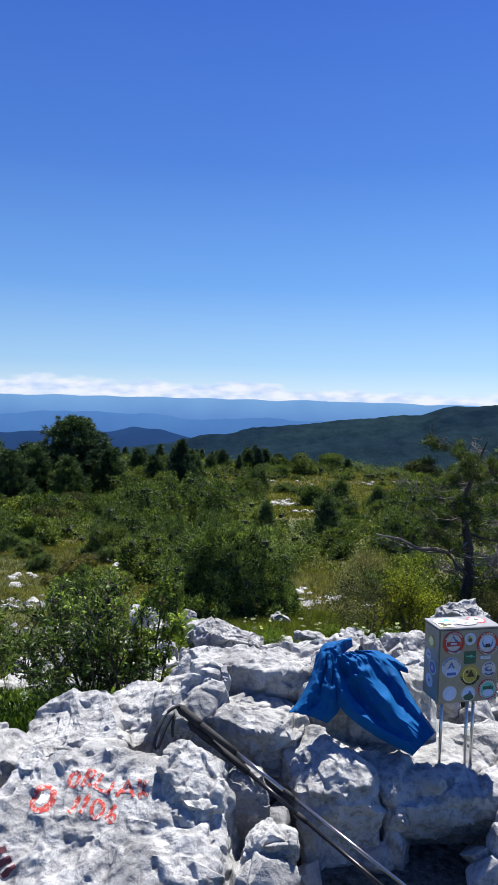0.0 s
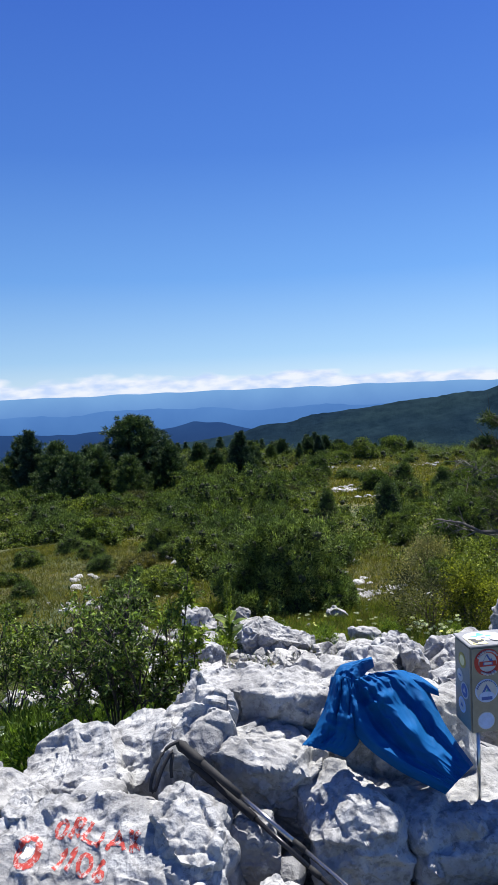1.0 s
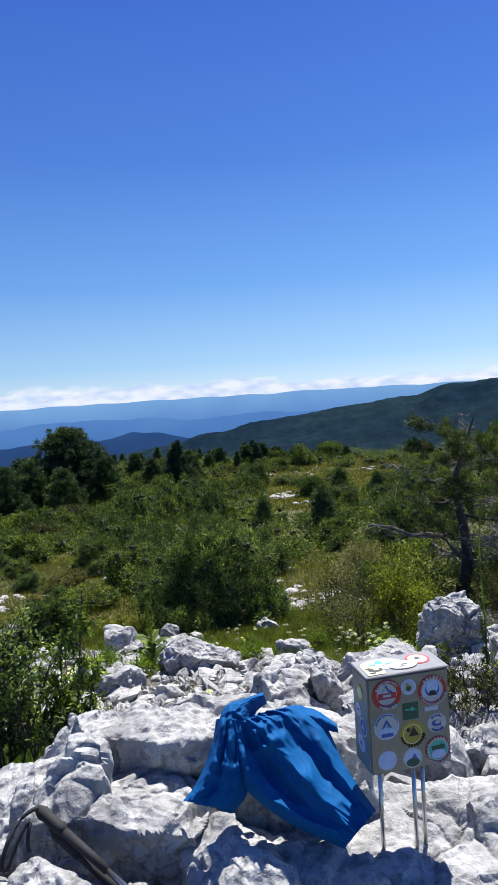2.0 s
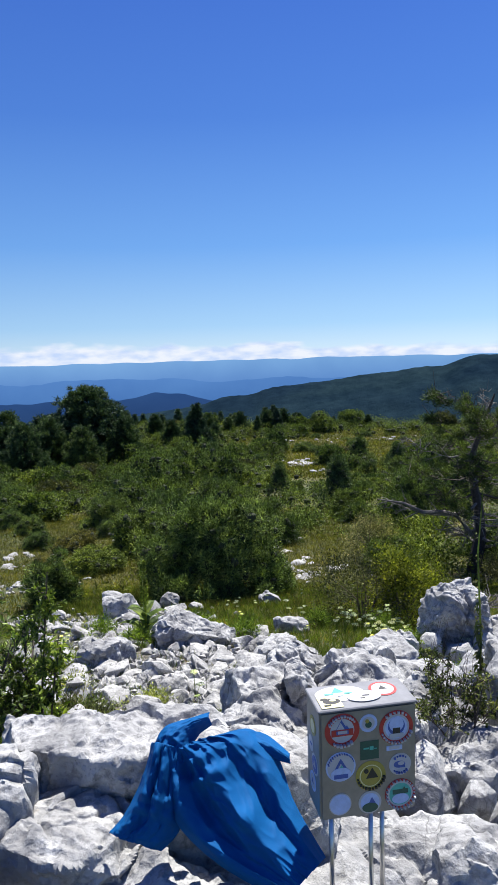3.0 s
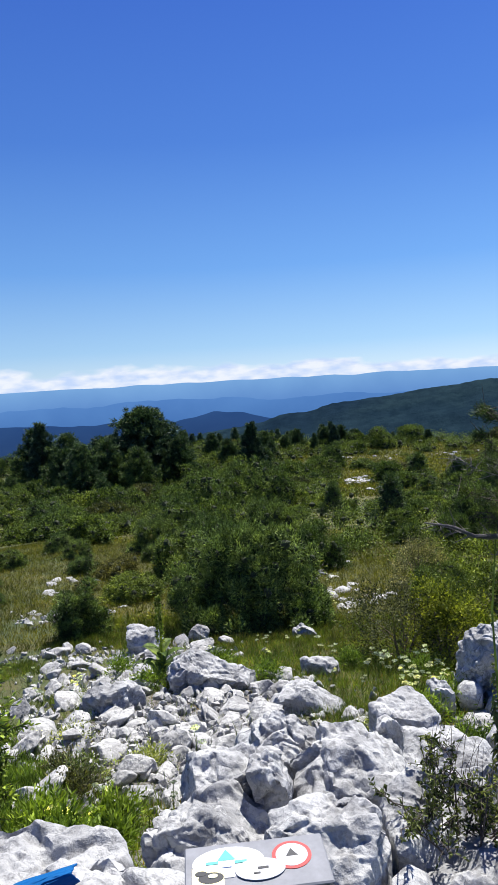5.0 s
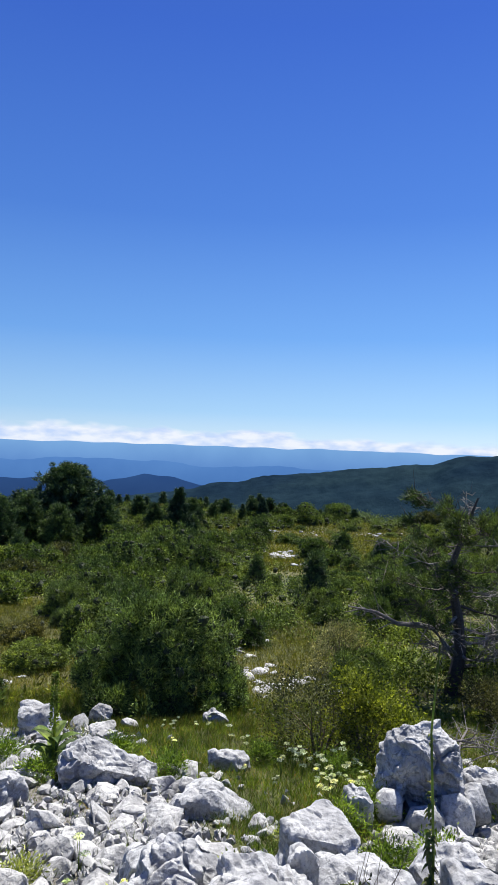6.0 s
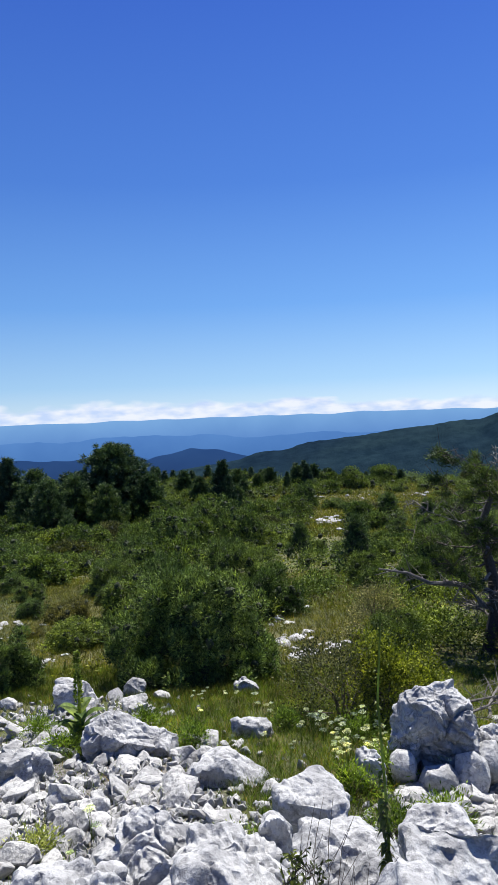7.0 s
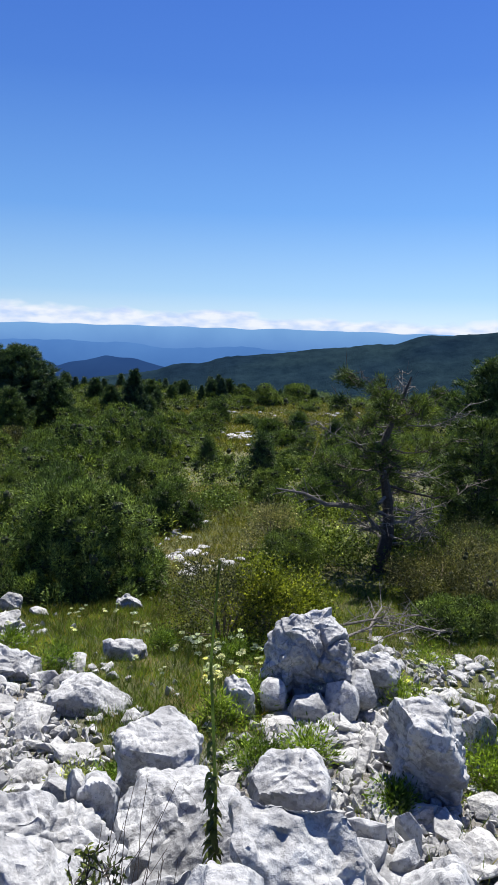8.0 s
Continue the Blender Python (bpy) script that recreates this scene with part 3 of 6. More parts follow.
def boulder(name, centre, half, seed, label, cuts=(), turn=0.0, level=5, rough=1.0, mat=ROCK, group="", steep=True):
    me = bpy.data.meshes.new(name)
    cuts = [(n, tuple(a - b for a, b in zip(at, centre))) for n, at in cuts]
    rng = np.random.default_rng(900 + seed)
    if steep:
        cuts = cuts + [((rng.uniform(-0.3, 0.3), -1, rng.uniform(-0.22, 0.02)), (0, -half[1] * rng.uniform(0.55, 0.75), 0))]
        if rng.random() < 0.6:
            cuts = cuts + [((-1, rng.uniform(-0.35, 0.1), rng.uniform(-0.2, 0.0)), (-half[0] * rng.uniform(0.6, 0.8), 0, 0))]
    bm = rock_mesh(seed, half, cuts, level, rough) if level > 4 else broken_mesh(seed, half, 24, 0.08)
    bm.to_mesh(me)
    bm.free()
    me.materials.append(mat)
    me.polygons.foreach_set("use_smooth", [level > 4] * len(me.polygons))
    me.set_sharp_from_angle(angle=math.radians(34))
    ob = new(name, me)
    ob.matrix_world = pose(*centre, 0, 0, turn)
    return tagged(ob, label, "rock", group)


BOULDERS = [
    # centre, half sizes, seed, cuts (normal, point in the world), mesh level, label
    ((-0.56, 2.50, -0.42), (0.60, 0.52, 0.68), 1, [((-0.14, -0.47, 1), (-0.5, 2.62, 0.035)), ((0, 0.9, 0.45), (-0.5, 2.78, 0.10)), ((1, -0.15, 0.12), (-0.06, 2.55, 0.0)), ((0.1, -1, 0.25), (-0.5, 2.16, -0.15))], 7, "big white limestone boulder with red painted trail lettering"),
    ((-0.19, 2.62, -0.04), (0.13, 0.17, 0.20), 50, [((0.1, -0.45, 1), (-0.18, 2.62, 0.115))], 6, "rounded limestone knob beside the painted lettering"),
    ((-0.80, 3.08, -0.20), (0.34, 0.24, 0.42), 2, [((-0.30, -0.42, 1), (-0.75, 3.04, 0.045)), ((0, -1, 0.1), (-0.8, 2.91, 0.0)), ((-0.8, -0.5, 0.6), (-1.0, 2.98, 0.0))], 7, "white weathered limestone block of the summit outcrop"),
    ((-0.45, 3.14, -0.16), (0.30, 0.22, 0.38), 51, [((-0.40, -0.42, 1), (-0.42, 3.10, 0.10)), ((0.3, -1, 0.2), (-0.4, 2.98, 0.06))], 7, "white sloping limestone block below the crest"),
    ((0.10, 3.34, -0.05), (0.50, 0.25, 0.44), 3, [((-0.10, -0.14, 1), (0.1, 3.25, 0.335)), ((0, -1, -0.38), (0, 3.115, 0.24)), ((-0.60, -0.30, 0.8), (-0.20, 3.15, 0.29))], 7, "white pitted limestone crest of the summit outcrop"),
    ((0.03, 3.04, -0.18), (0.34, 0.26, 0.42), 4, [((0.28, -0.18, 1), (0.02, 2.92, 0.172)), ((0, -1, -0.25), (0, 2.87, 0.08)), ((0.9, -0.3, 0.1), (0.27, 2.9, 0.0))], 7, "limestone ledge with a shaded front face"),
    ((-0.25, 3.08, -0.08), (0.18, 0.20, 0.48), 52, [((-0.60, -0.35, 1), (-0.25, 3.04, 0.30))], 6, "limestone rib running down from the crest"),
    ((0.39, 2.80, -0.24), (0.23, 0.22, 0.38), 5, [((-0.45, -0.30, 0.9), (0.34, 2.82, 0.075)), ((1, -0.1, 0.05), (0.575, 2.8, 0.0)), ((-0.1, -1, 0.22), (0.4, 2.63, -0.1)), ((0.3, -0.3, 1), (0.5, 2.88, 0.11))], 7, "rounded grey-white limestone boulder below the jacket"),
    ((0.11, 2.43, -0.16), (0.11, 0.10, 0.15), 6, [], 6, "small broken limestone block in a crevice"),
    ((0.01, 2.70, -0.12), (0.12, 0.10, 0.17), 53, [((0, -1, -0.15), (0, 2.63, 0))], 6, "shaded limestone block in a crevice under the poles"),
    ((0.22, 2.26, -0.36), (0.18, 0.14, 0.18), 54, [], 6, "broken limestone block at the foot of the outcrop"),
    ((-0.87, 2.79, -0.08), (0.10, 0.10, 0.15), 7, [], 6, "small limestone block wedged between boulders"),
    ((-0.62, 2.88, 0.0), (0.12, 0.10, 0.07), 55, [], 4, "small tan limestone slab in a hollow"),
    ((0.58, 3.18, -0.02), (0.32, 0.20, 0.44), 8, [((0.15, -0.1, 1), (0.5, 3.15, 0.34)), ((0.25, -0.8, 0.5), (0.62, 3.02, 0.22))], 6, "limestone boulder under the blue jacket"),
    ((1.04, 2.98, -0.36), (0.50, 0.38, 0.44), 9, [((0, -0.1, 1), (1.0, 2.95, 0.0)), ((0.1, -1, -0.85), (1.0, 2.76, -0.06))], 7, "flat limestone slab carrying the steel box"),
    ((0.75, 2.86, -0.30), (0.16, 0.22, 0.38), 56, [((-0.1, -0.2, 1), (0.75, 2.8, 0.0)), ((0.1, -1, -0.85), (0.75, 2.70, -0.05))], 6, "limestone block with a shaded overhanging front"),
    ((1.62, 3.92, -0.52), (0.30, 0.26, 0.40), 10, [], 6, "upright limestone boulder beside the steel box"),
    ((0.72, 2.62, -0.86), (0.24, 0.20, 0.38), 40, [], 6, "shaded limestone block at the foot of the outcrop"),
    ((1.16, 2.62, -0.40), (0.20, 0.18, 0.34), 41, [], 6, "broken limestone block below the steel box"),
    ((-1.12, 2.52, -0.60), (0.26, 0.30, 0.55), 42, [], 6, "grey limestone block beside the painted boulder"),
    ((-1.18, 2.90, -0.30), (0.26, 0.22, 0.40), 43, [], 6, "pale limestone block of the summit outcrop"),
    ((1.42, 3.05, -0.34), (0.24, 0.24, 0.42), 44, [], 6, "pale limestone block beside the steel box"),
    ((0.85, 4.30, -0.20), (0.10, 0.14, 0.33), 11, [((0.75, 0.1, 0.5), (0.86, 4.30, 0.07)), ((-1, -0.2, -0.08), (0.775, 4.28, 0.0)), ((0.1, -1, -0.1), (0.84, 4.22, 0.0))], 6, "pointed limestone horn behind the outcrop"),
    ((0.66, 4.42, -0.26), (0.22, 0.20, 0.32), 12, [((0, -0.6, 1), (0.6, 4.4, 0.02)), ((-0.3, -1, -0.1), (0.55, 4.26, -0.1))], 6, "white limestone block behind the outcrop"),
    ((1.14, 4.50, -0.40), (0.30, 0.24, 0.46), 57, [((0.15, -0.75, 1), (1.1, 4.48, 0.015)), ((0.1, -1, 0.0), (1.1, 4.30, -0.1))], 6, "furrowed limestone block behind the horn"),
    ((1.42, 4.14, -0.42), (0.13, 0.20, 0.46), 58, [((0.2, -0.3, 1), (1.4, 4.05, 0.02)), ((-1, -0.2, 0), (1.32, 4.1, 0))], 6, "narrow limestone block with a shaded side"),
    ((1.20, 4.86, -0.50), (0.34, 0.34, 0.40), 13, [((-0.35, -0.85, 0.9), (1.05, 4.78, -0.16)), ((0.4, -0.8, 0.9), (1.35, 4.85, -0.15))], 7, "domed white limestone slab with furrows"),
    ((0.62, 4.02, -0.40), (0.34, 0.30, 0.46), 14, [((0, -0.7, 1), (0.6, 4.0, 0.03)), ((-0.2, -1, -0.05), (0.6, 3.80, 0.0)), ((-1, -0.2, 0.3), (0.40, 3.95, 0.0))], 7, "broad white limestone slab of the summit"),
    ((1.05, 3.92, -0.28), (0.24, 0.24, 0.42), 15, [((0.3, -0.8, 1), (1.06, 3.88, 0.115)), ((-1, -0.3, -0.05), (0.86, 3.9, 0.0))], 7, "sloping white limestone slab of the summit"),
    ((1.60, 6.02, -0.69), (0.25, 0.24, 0.165), 16, [((0.05, -0.2, 1), (1.6, 6.0, -0.545)), ((0, -1, 0.25), (1.6, 5.82, -0.66))], 6, "squat white limestone boulder with an undercut"),
    ((1.53, 6.16, -1.04), (0.21, 0.22, 0.24), 59, [((0, -1, 0.05), (1.6, 5.98, -0.9))], 6, "shaded limestone foot under a squat boulder"),
    ((2.25, 5.76, -0.98), (0.20, 0.18, 0.42), 17, [((-0.2, -0.3, 1), (2.22, 5.75, -0.60)), ((-0.1, -1, -0.32), (2.25, 5.63, -0.72))], 6, "grey-white limestone boulder among scree"),
    ((3.25, 6.66, -1.16), (0.27, 0.24, 0.42), 18, [((-0.05, -0.2, 1), (3.2, 6.55, -0.79)), ((0.8, -0.4, 0.35), (3.42, 6.6, -1.0)), ((-0.5, -1, -0.35), (3.12, 6.48, -0.92))], 6, "angular limestone boulder standing in scree"),
    ((1.91, 4.12, -0.20), (0.155, 0.20, 0.50), 19, [((-0.25, -1, 0.02), (1.88, 3.99, 0.0)), ((0.75, -0.25, 0.6), (1.985, 4.05, 0.07)), ((-0.75, -0.1, 0.62), (1.80, 4.05, 0.08)), ((0.1, -0.1, 1), (1.9, 4.05, 0.16))], 6, "smooth upright limestone boulder beside a bush"),
    ((2.13, 4.66, -0.36), (0.22, 0.22, 0.36), 46, [((0.2, -0.9, 1), (2.12, 4.62, -0.05))], 6, "pale limestone boulder behind an upright one"),
    ((2.68, 8.12, -1.42), (0.40, 0.34, 0.62), 20, [((-0.85, -0.25, 0.5), (2.42, 8.0, -1.05)), ((0.9, -0.35, 0.05), (2.98, 8.0, -1.0)), ((0.1, -0.6, 0.8), (2.7, 7.95, -0.93)), ((0, -1, -0.3), (2.7, 7.86, -1.1)), ((0.3, -0.2, 1), (2.75, 8.05, -0.86)), ((-0.6, -0.8, -0.2), (2.48, 7.86, -1.2))], 7, "large craggy limestone boulder by the bushes"),
    ((2.34, 7.84, -1.44), (0.15, 0.12, 0.18), 60, [], 4, "limestone block at the foot of a craggy boulder"),
    ((2.60, 7.72, -1.46), (0.18, 0.12, 0.15), 61, [], 4, "pale limestone block at the foot of a craggy boulder"),
    ((2.90, 7.78, -1.44), (0.17, 0.12, 0.20), 62, [], 4, "broken limestone block at the foot of a craggy boulder"),
    ((2.47, 7.70, -1.56), (0.12, 0.10, 0.12), 63, [], 4, "limestone block at the foot of a craggy boulder"),
    ((2.76, 7.66, -1.55), (0.13, 0.10, 0.11), 64, [], 4, "pale limestone block at the foot of a craggy boulder"),
    ((3.08, 7.92, -1.42), (0.15, 0.12, 0.22), 65, [], 4, "broken limestone block at the foot of a craggy boulder"),
    ((3.22, 8.30, -1.62), (0.28, 0.20, 0.32), 21, [], 5, "limestone block leaning on a craggy boulder"),
    ((2.06, 7.72, -1.44), (0.12, 0.12, 0.28), 22, [((-0.1, -1, 0.05), (2.05, 7.64, -1.3))], 5, "short upright limestone stone in grass"),
    ((1.40, 5.16, -0.40), (0.085, 0.10, 0.20), 23, [((0, -1, 0.0), (1.4, 5.09, -0.3))], 5, "shaded square limestone block"),
    ((1.70, 5.34, -0.92), (0.36, 0.36, 0.46), 24, [((0, -0.7, 1), (1.7, 5.25, -0.60))], 6, "white limestone slab with grooves"),
    ((0.92, 5.04, -0.52), (0.28, 0.30, 0.40), 25, [((-0.2, -0.8, 1), (0.9, 4.95, -0.24))], 7, "white grooved limestone slab of the summit"),
    ((3.84, 7.25, -1.42), (0.12, 0.12, 0.26), 26, [], 5, "small limestone block beside the grass"),
    ((-0.24, 8.50, -1.66), (0.52, 0.30, 0.40), 27, [((0.35, -0.25, 1), (-0.3, 8.4, -1.32))], 6, "white wedge-shaped limestone block in scree"),
    ((0.88, 7.82, -1.62), (0.42, 0.28, 0.32), 28, [], 5, "low pale limestone block in scree"),
    ((0.90, 9.30, -1.86), (0.28, 0.20, 0.24), 29, [], 5, "low limestone block in grass"),
    ((0.64, 11.7, -2.34), (0.20, 0.14, 0.20), 30, [], 5, "round white stone in the grass"),
    ((-1.00, 11.7, -2.34), (0.16, 0.14, 0.24), 31, [], 5, "round grey stone in the grass"),
    ((-0.47, 11.2, -2.34), (0.15, 0.10, 0.10), 32, [], 4, "flat white stone in the grass"),
    ((-1.10, 7.90, -1.56), (0.32, 0.24, 0.26), 33, [], 5, "white limestone block beside the bush"),
    ((-1.65, 10.9, -2.20), (0.32, 0.24, 0.34), 34, [], 5, "jagged limestone block at the edge of the scree"),
    ((2.46, 5.30, -1.06), (0.26, 0.22, 0.40), 35, [((0, -0.35, 1), (2.45, 5.25, -0.76))], 5, "pale limestone block in the scree"),
    ((2.66, 4.70, -0.80), (0.34, 0.30, 0.50), 36, [((-0.1, -0.8, 1), (2.66, 4.6, -0.30))], 6, "pale limestone block in the scree"),
    ((1.62, 4.46, -0.55), (0.24, 0.24, 0.46), 37, [((0, -0.8, 1), (1.62, 4.4, -0.17))], 6, "pale limestone block in the scree"),
    ((2.35, 4.98, -0.72), (0.22, 0.20, 0.34), 47, [((0, -0.8, 1), (2.35, 4.9, -0.40))], 6, "pale cracked limestone block in the scree"),
]
for c, hf, sd, cuts, level, label in BOULDERS:
    boulder("boulder", c, hf, sd, label, cuts, 0, level, 0.45 if "smooth" in label else 0.85 if "painted trail" in label else 1.7 if "large craggy" in label else 1.0, ROCK, "limestone boulders of the outcrop", not any(k in label for k in ("lettering", "furrows", "grooved", "knob", "rib")))


def crevice_stones():
    """Broken stones filling the gaps of the outcrop."""
    rng = np.random.default_rng(12)
    shapes = []
    for k in range(6):
        me = bpy.data.meshes.new("broken_stone")
        bm = broken_mesh(400 + k, (0.17, 0.13, 0.08), 20, 0.06)
        bm.to_mesh(me)
        bm.free()
        me.materials.append(ROCK)
        shapes.append(me)
    for x0, x1, y0, y1, z, count in ((-1.2, 0.3, 2.25, 3.1, -0.2, 16), (0.0, 1.6, 2.3, 2.8, -0.32, 26), (0.2, 1.7, 3.3, 4.2, -0.25, 22), (1.2, 2.9, 4.2, 5.6, -0.80, 40), (0.4, 1.6, 4.9, 6.2, -0.95, 30)):
        for _ in range(count):
            x, y, s = rng.uniform(x0, x1), rng.uniform(y0, y1), rng.uniform(0.4, 1.0)
            ob = new("broken_stone", shapes[rng.integers(6)])
            ob.matrix_world = Matrix.LocRotScale((x, y, z + rng.uniform(-0.06, 0.06)), Euler(rng.uniform(0, 6.28, 3).tolist()), (s, s, s))
            tagged(ob, "broken limestone stone in a crevice of the outcrop", "stone", "broken stones of the outcrop")


crevice_stones()


# loose stones
def stone_variants():
    out = []
    for k in range(8):
        rng = np.random.default_rng(100 + k)
        half = (1, rng.uniform(0.5, 0.9), rng.uniform(0.24, 0.55))
        bm = broken_mesh(200 + k, tuple(0.12 * v for v in half), 17, 0.10)
        me = bpy.data.meshes.new("stone")
        bm.to_mesh(me)
        bm.free()
        me.materials.append(STONE)
        out.append(me)
    return out


STONES = stone_variants()
SCREE = [
    # x, y, spread in x and y, count, size range
    (-0.15, 7.3, 0.85, 1.1, 140, 0.06, 0.20), (0.5, 6.6, 0.6, 0.7, 70, 0.05, 0.16), (-1.2, 9.6, 0.8, 0.9, 50, 0.05, 0.20),
    (2.75, 6.4, 0.7, 0.9, 110, 0.05, 0.18), (3.4, 7.9, 0.7, 0.7, 70, 0.05, 0.17), (4.1, 9.6, 0.7, 0.7, 36, 0.05, 0.16), (-2.2, 9.2, 0.7, 0.7, 10, 0.06, 0.18), (-2.1, 7.8, 0.5, 0.35, 10, 0.06, 0.18), (-2.2, 6.75, 0.55, 0.28, 26, 0.07, 0.22), (-1.0, 7.0, 0.45, 0.4, 26, 0.06, 0.20),
    (-3.3, 11.1, 0.6, 0.4, 8, 0.06, 0.20), (-2.3, 10.7, 0.7, 0.5, 9, 0.06, 0.20), (-1.3, 10.9, 0.6, 0.4, 11, 0.07, 0.24), (-4.6, 14.0, 0.5, 0.5, 6, 0.06, 0.16),
    (2.72, 7.50, 0.34, 0.16, 34, 0.05, 0.14), (3.15, 7.45, 0.35, 0.3, 26, 0.05, 0.15),
]


def scatter_stones():
    rng = np.random.default_rng(7)
    vs, fs, total = [], [], 0
    for x, y, sx, sy, count, lo, hi in SCREE:
        sizes = np.sort(lo + (hi - lo) * rng.random(count) ** 2)[::-1]
        for k, s in enumerate(sizes):
            s = float(s)
            px, py = x + rng.uniform(-1.4, 1.4) * sx, y + rng.uniform(-1.4, 1.4) * sy
            me = STONES[rng.integers(8)]
            m = Matrix.LocRotScale((px, py, float(ground_z(px, py)) + s * 0.25), Euler(rng.uniform(-0.8, 0.8, 2).tolist() + [rng.uniform(0, 6.28)]), (s / 0.12,) * 3)
            if k < 0.44 * count:
                ob = new("stone", me)
                ob.matrix_world = m
                tagged(ob, "loose angular white limestone stone in the scree", "stone", "loose stones of the scree")
            else:
                v = np.array([q.co[:] for q in me.vertices]) @ np.array(m.to_3x3()).T + np.array(m.translation)
                vs.append(v)
                fs.append(np.array([list(f.vertices) for f in me.polygons]) + total)
                total += len(v)
    tagged(link_mesh("rubble", np.concatenate(vs), np.concatenate(fs), STONE), "small broken white limestone pieces of the scree", "rubble", kind="stuff")


scatter_stones()


def slope_rocks():
    """White rock patches and single stones out on the slope."""
    rng = np.random.default_rng(19)
    vs, fs, total = [], [], 0
    for x, y, sx, sy, count, lo, hi in ((1.0, 18.4, 0.30, 1.0, 12, 0.06, 0.20), (1.3, 15.9, 0.30, 0.7, 18, 0.06, 0.24), (1.75, 14.9, 0.34, 0.5, 16, 0.05, 0.18), (2.5, 15.3, 0.3, 0.4, 7, 0.06, 0.2), (0.8, 21.3, 0.3, 0.7, 7, 0.08, 0.2),
                                        (-6.2, 19.5, 0.5, 0.3, 6, 0.08, 0.22), (-5.7, 17.6, 0.4, 0.3, 5, 0.07, 0.22), (-5.0, 15.0, 0.55, 0.5, 9, 0.07, 0.2), (-3.9, 22.4, 0.4, 0.4, 7, 0.1, 0.35), (-10.3, 31.5, 0.6, 0.4, 5, 0.1, 0.3), (-3.4, 14.2, 0.5, 0.5, 6, 0.08, 0.2), (4.2, 10.2, 0.8, 0.8, 14, 0.06, 0.16),
                                        (1.7, 98, 1.0, 1.4, 16, 0.25, 0.7), (3.7, 72, 0.7, 2.6, 110, 0.12, 0.45), (5.0, 57, 0.8, 0.8, 8, 0.2, 0.5), (8.6, 98.5, 2.0, 1.2, 14, 0.2, 0.45), (15.5, 98, 2.2, 1.2, 16, 0.2, 0.45), (20.6, 99.5, 2.2, 1.0, 20, 0.2, 0.6), (-15, 92, 1.0, 0.8, 6, 0.2, 0.5), (-6.8, 63, 0.9, 0.9, 9, 0.25, 0.6)):
        for _ in range(count):
            px, py = x + rng.normal() * sx, y + rng.normal() * sy
            s = lo + (hi - lo) * rng.random() ** 2
            if y > 50:
                me, turn = STONES[rng.integers(8)], rng.uniform(0, 6.28)
                m = np.array(Euler((0, 0, turn)).to_matrix())
                v = np.array([q.co[:] for q in me.vertices]) @ m.T * (s / 0.12)
                vs.append(v + [px, py, float(ground_z(px, py)) + s * 0.25])
                fs.append(np.array([list(f.vertices) for f in me.polygons]) + total)
                total += len(v)
                continue
            ob = new("stone", STONES[rng.integers(8)])
            ob.matrix_world = Matrix.LocRotScale((px, py, float(ground_z(px, py)) + s * 0.12), Euler(rng.uniform(-0.3, 0.3, 2).tolist() + [rng.uniform(0, 6.28)]), (s / 0.12, s / 0.12, s / 0.16))
            tagged(ob, "white limestone stone lying in the grass of the slope", "stone", "white stones of the slope")
    tagged(link_mesh("rock_patches", np.concatenate(vs), np.concatenate(fs), STONE), "pale rock patches far out on the slope", "rocks", kind="stuff")


slope_rocks()


def scree_gravel():
    rng = np.random.default_rng(8)
    base = []
    for k in range(5):
        bm = broken_mesh(300 + k, (0.05, 0.038, 0.026), 12, 0)
        base.append((np.array([v.co[:] for v in bm.verts]), np.array([[v.index for v in f.verts] for f in bm.faces])))
        bm.free()
    vs, fs, n = [], [], 0
    for x, y, sx, sy, count, lo, hi in SCREE:
        for _ in range(count * 7):
            px, py = x + rng.normal() * sx * 0.7, y + rng.normal() * sy * 0.7
            s = rng.uniform(0.02, 0.07)
            v, f = base[rng.integers(5)]
            m = np.array(Euler(rng.uniform(0, 6.28, 3).tolist()).to_matrix())
            vs.append(v @ m.T * (s / 0.05) + [px, py, float(ground_z(px, py)) + s * 0.3])
            fs.append(f + n)
            n += len(v)
    ob = link_mesh("gravel", np.concatenate(vs), np.concatenate(fs), STONE)
    tagged(ob, "white broken limestone gravel between larger stones", "gravel", kind="stuff")


scree_gravel()


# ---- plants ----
def shade_cores(rng, centres, radii):
    """Lumpy dark cores added inside leaf clumps to stand in for their shade."""
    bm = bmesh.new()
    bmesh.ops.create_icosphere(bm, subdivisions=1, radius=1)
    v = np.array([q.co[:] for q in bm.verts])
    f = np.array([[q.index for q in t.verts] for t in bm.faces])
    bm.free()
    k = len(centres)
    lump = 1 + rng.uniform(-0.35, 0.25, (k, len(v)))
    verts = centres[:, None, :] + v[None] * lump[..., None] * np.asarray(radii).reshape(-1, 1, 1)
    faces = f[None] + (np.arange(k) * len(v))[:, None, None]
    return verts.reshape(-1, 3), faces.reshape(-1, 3)


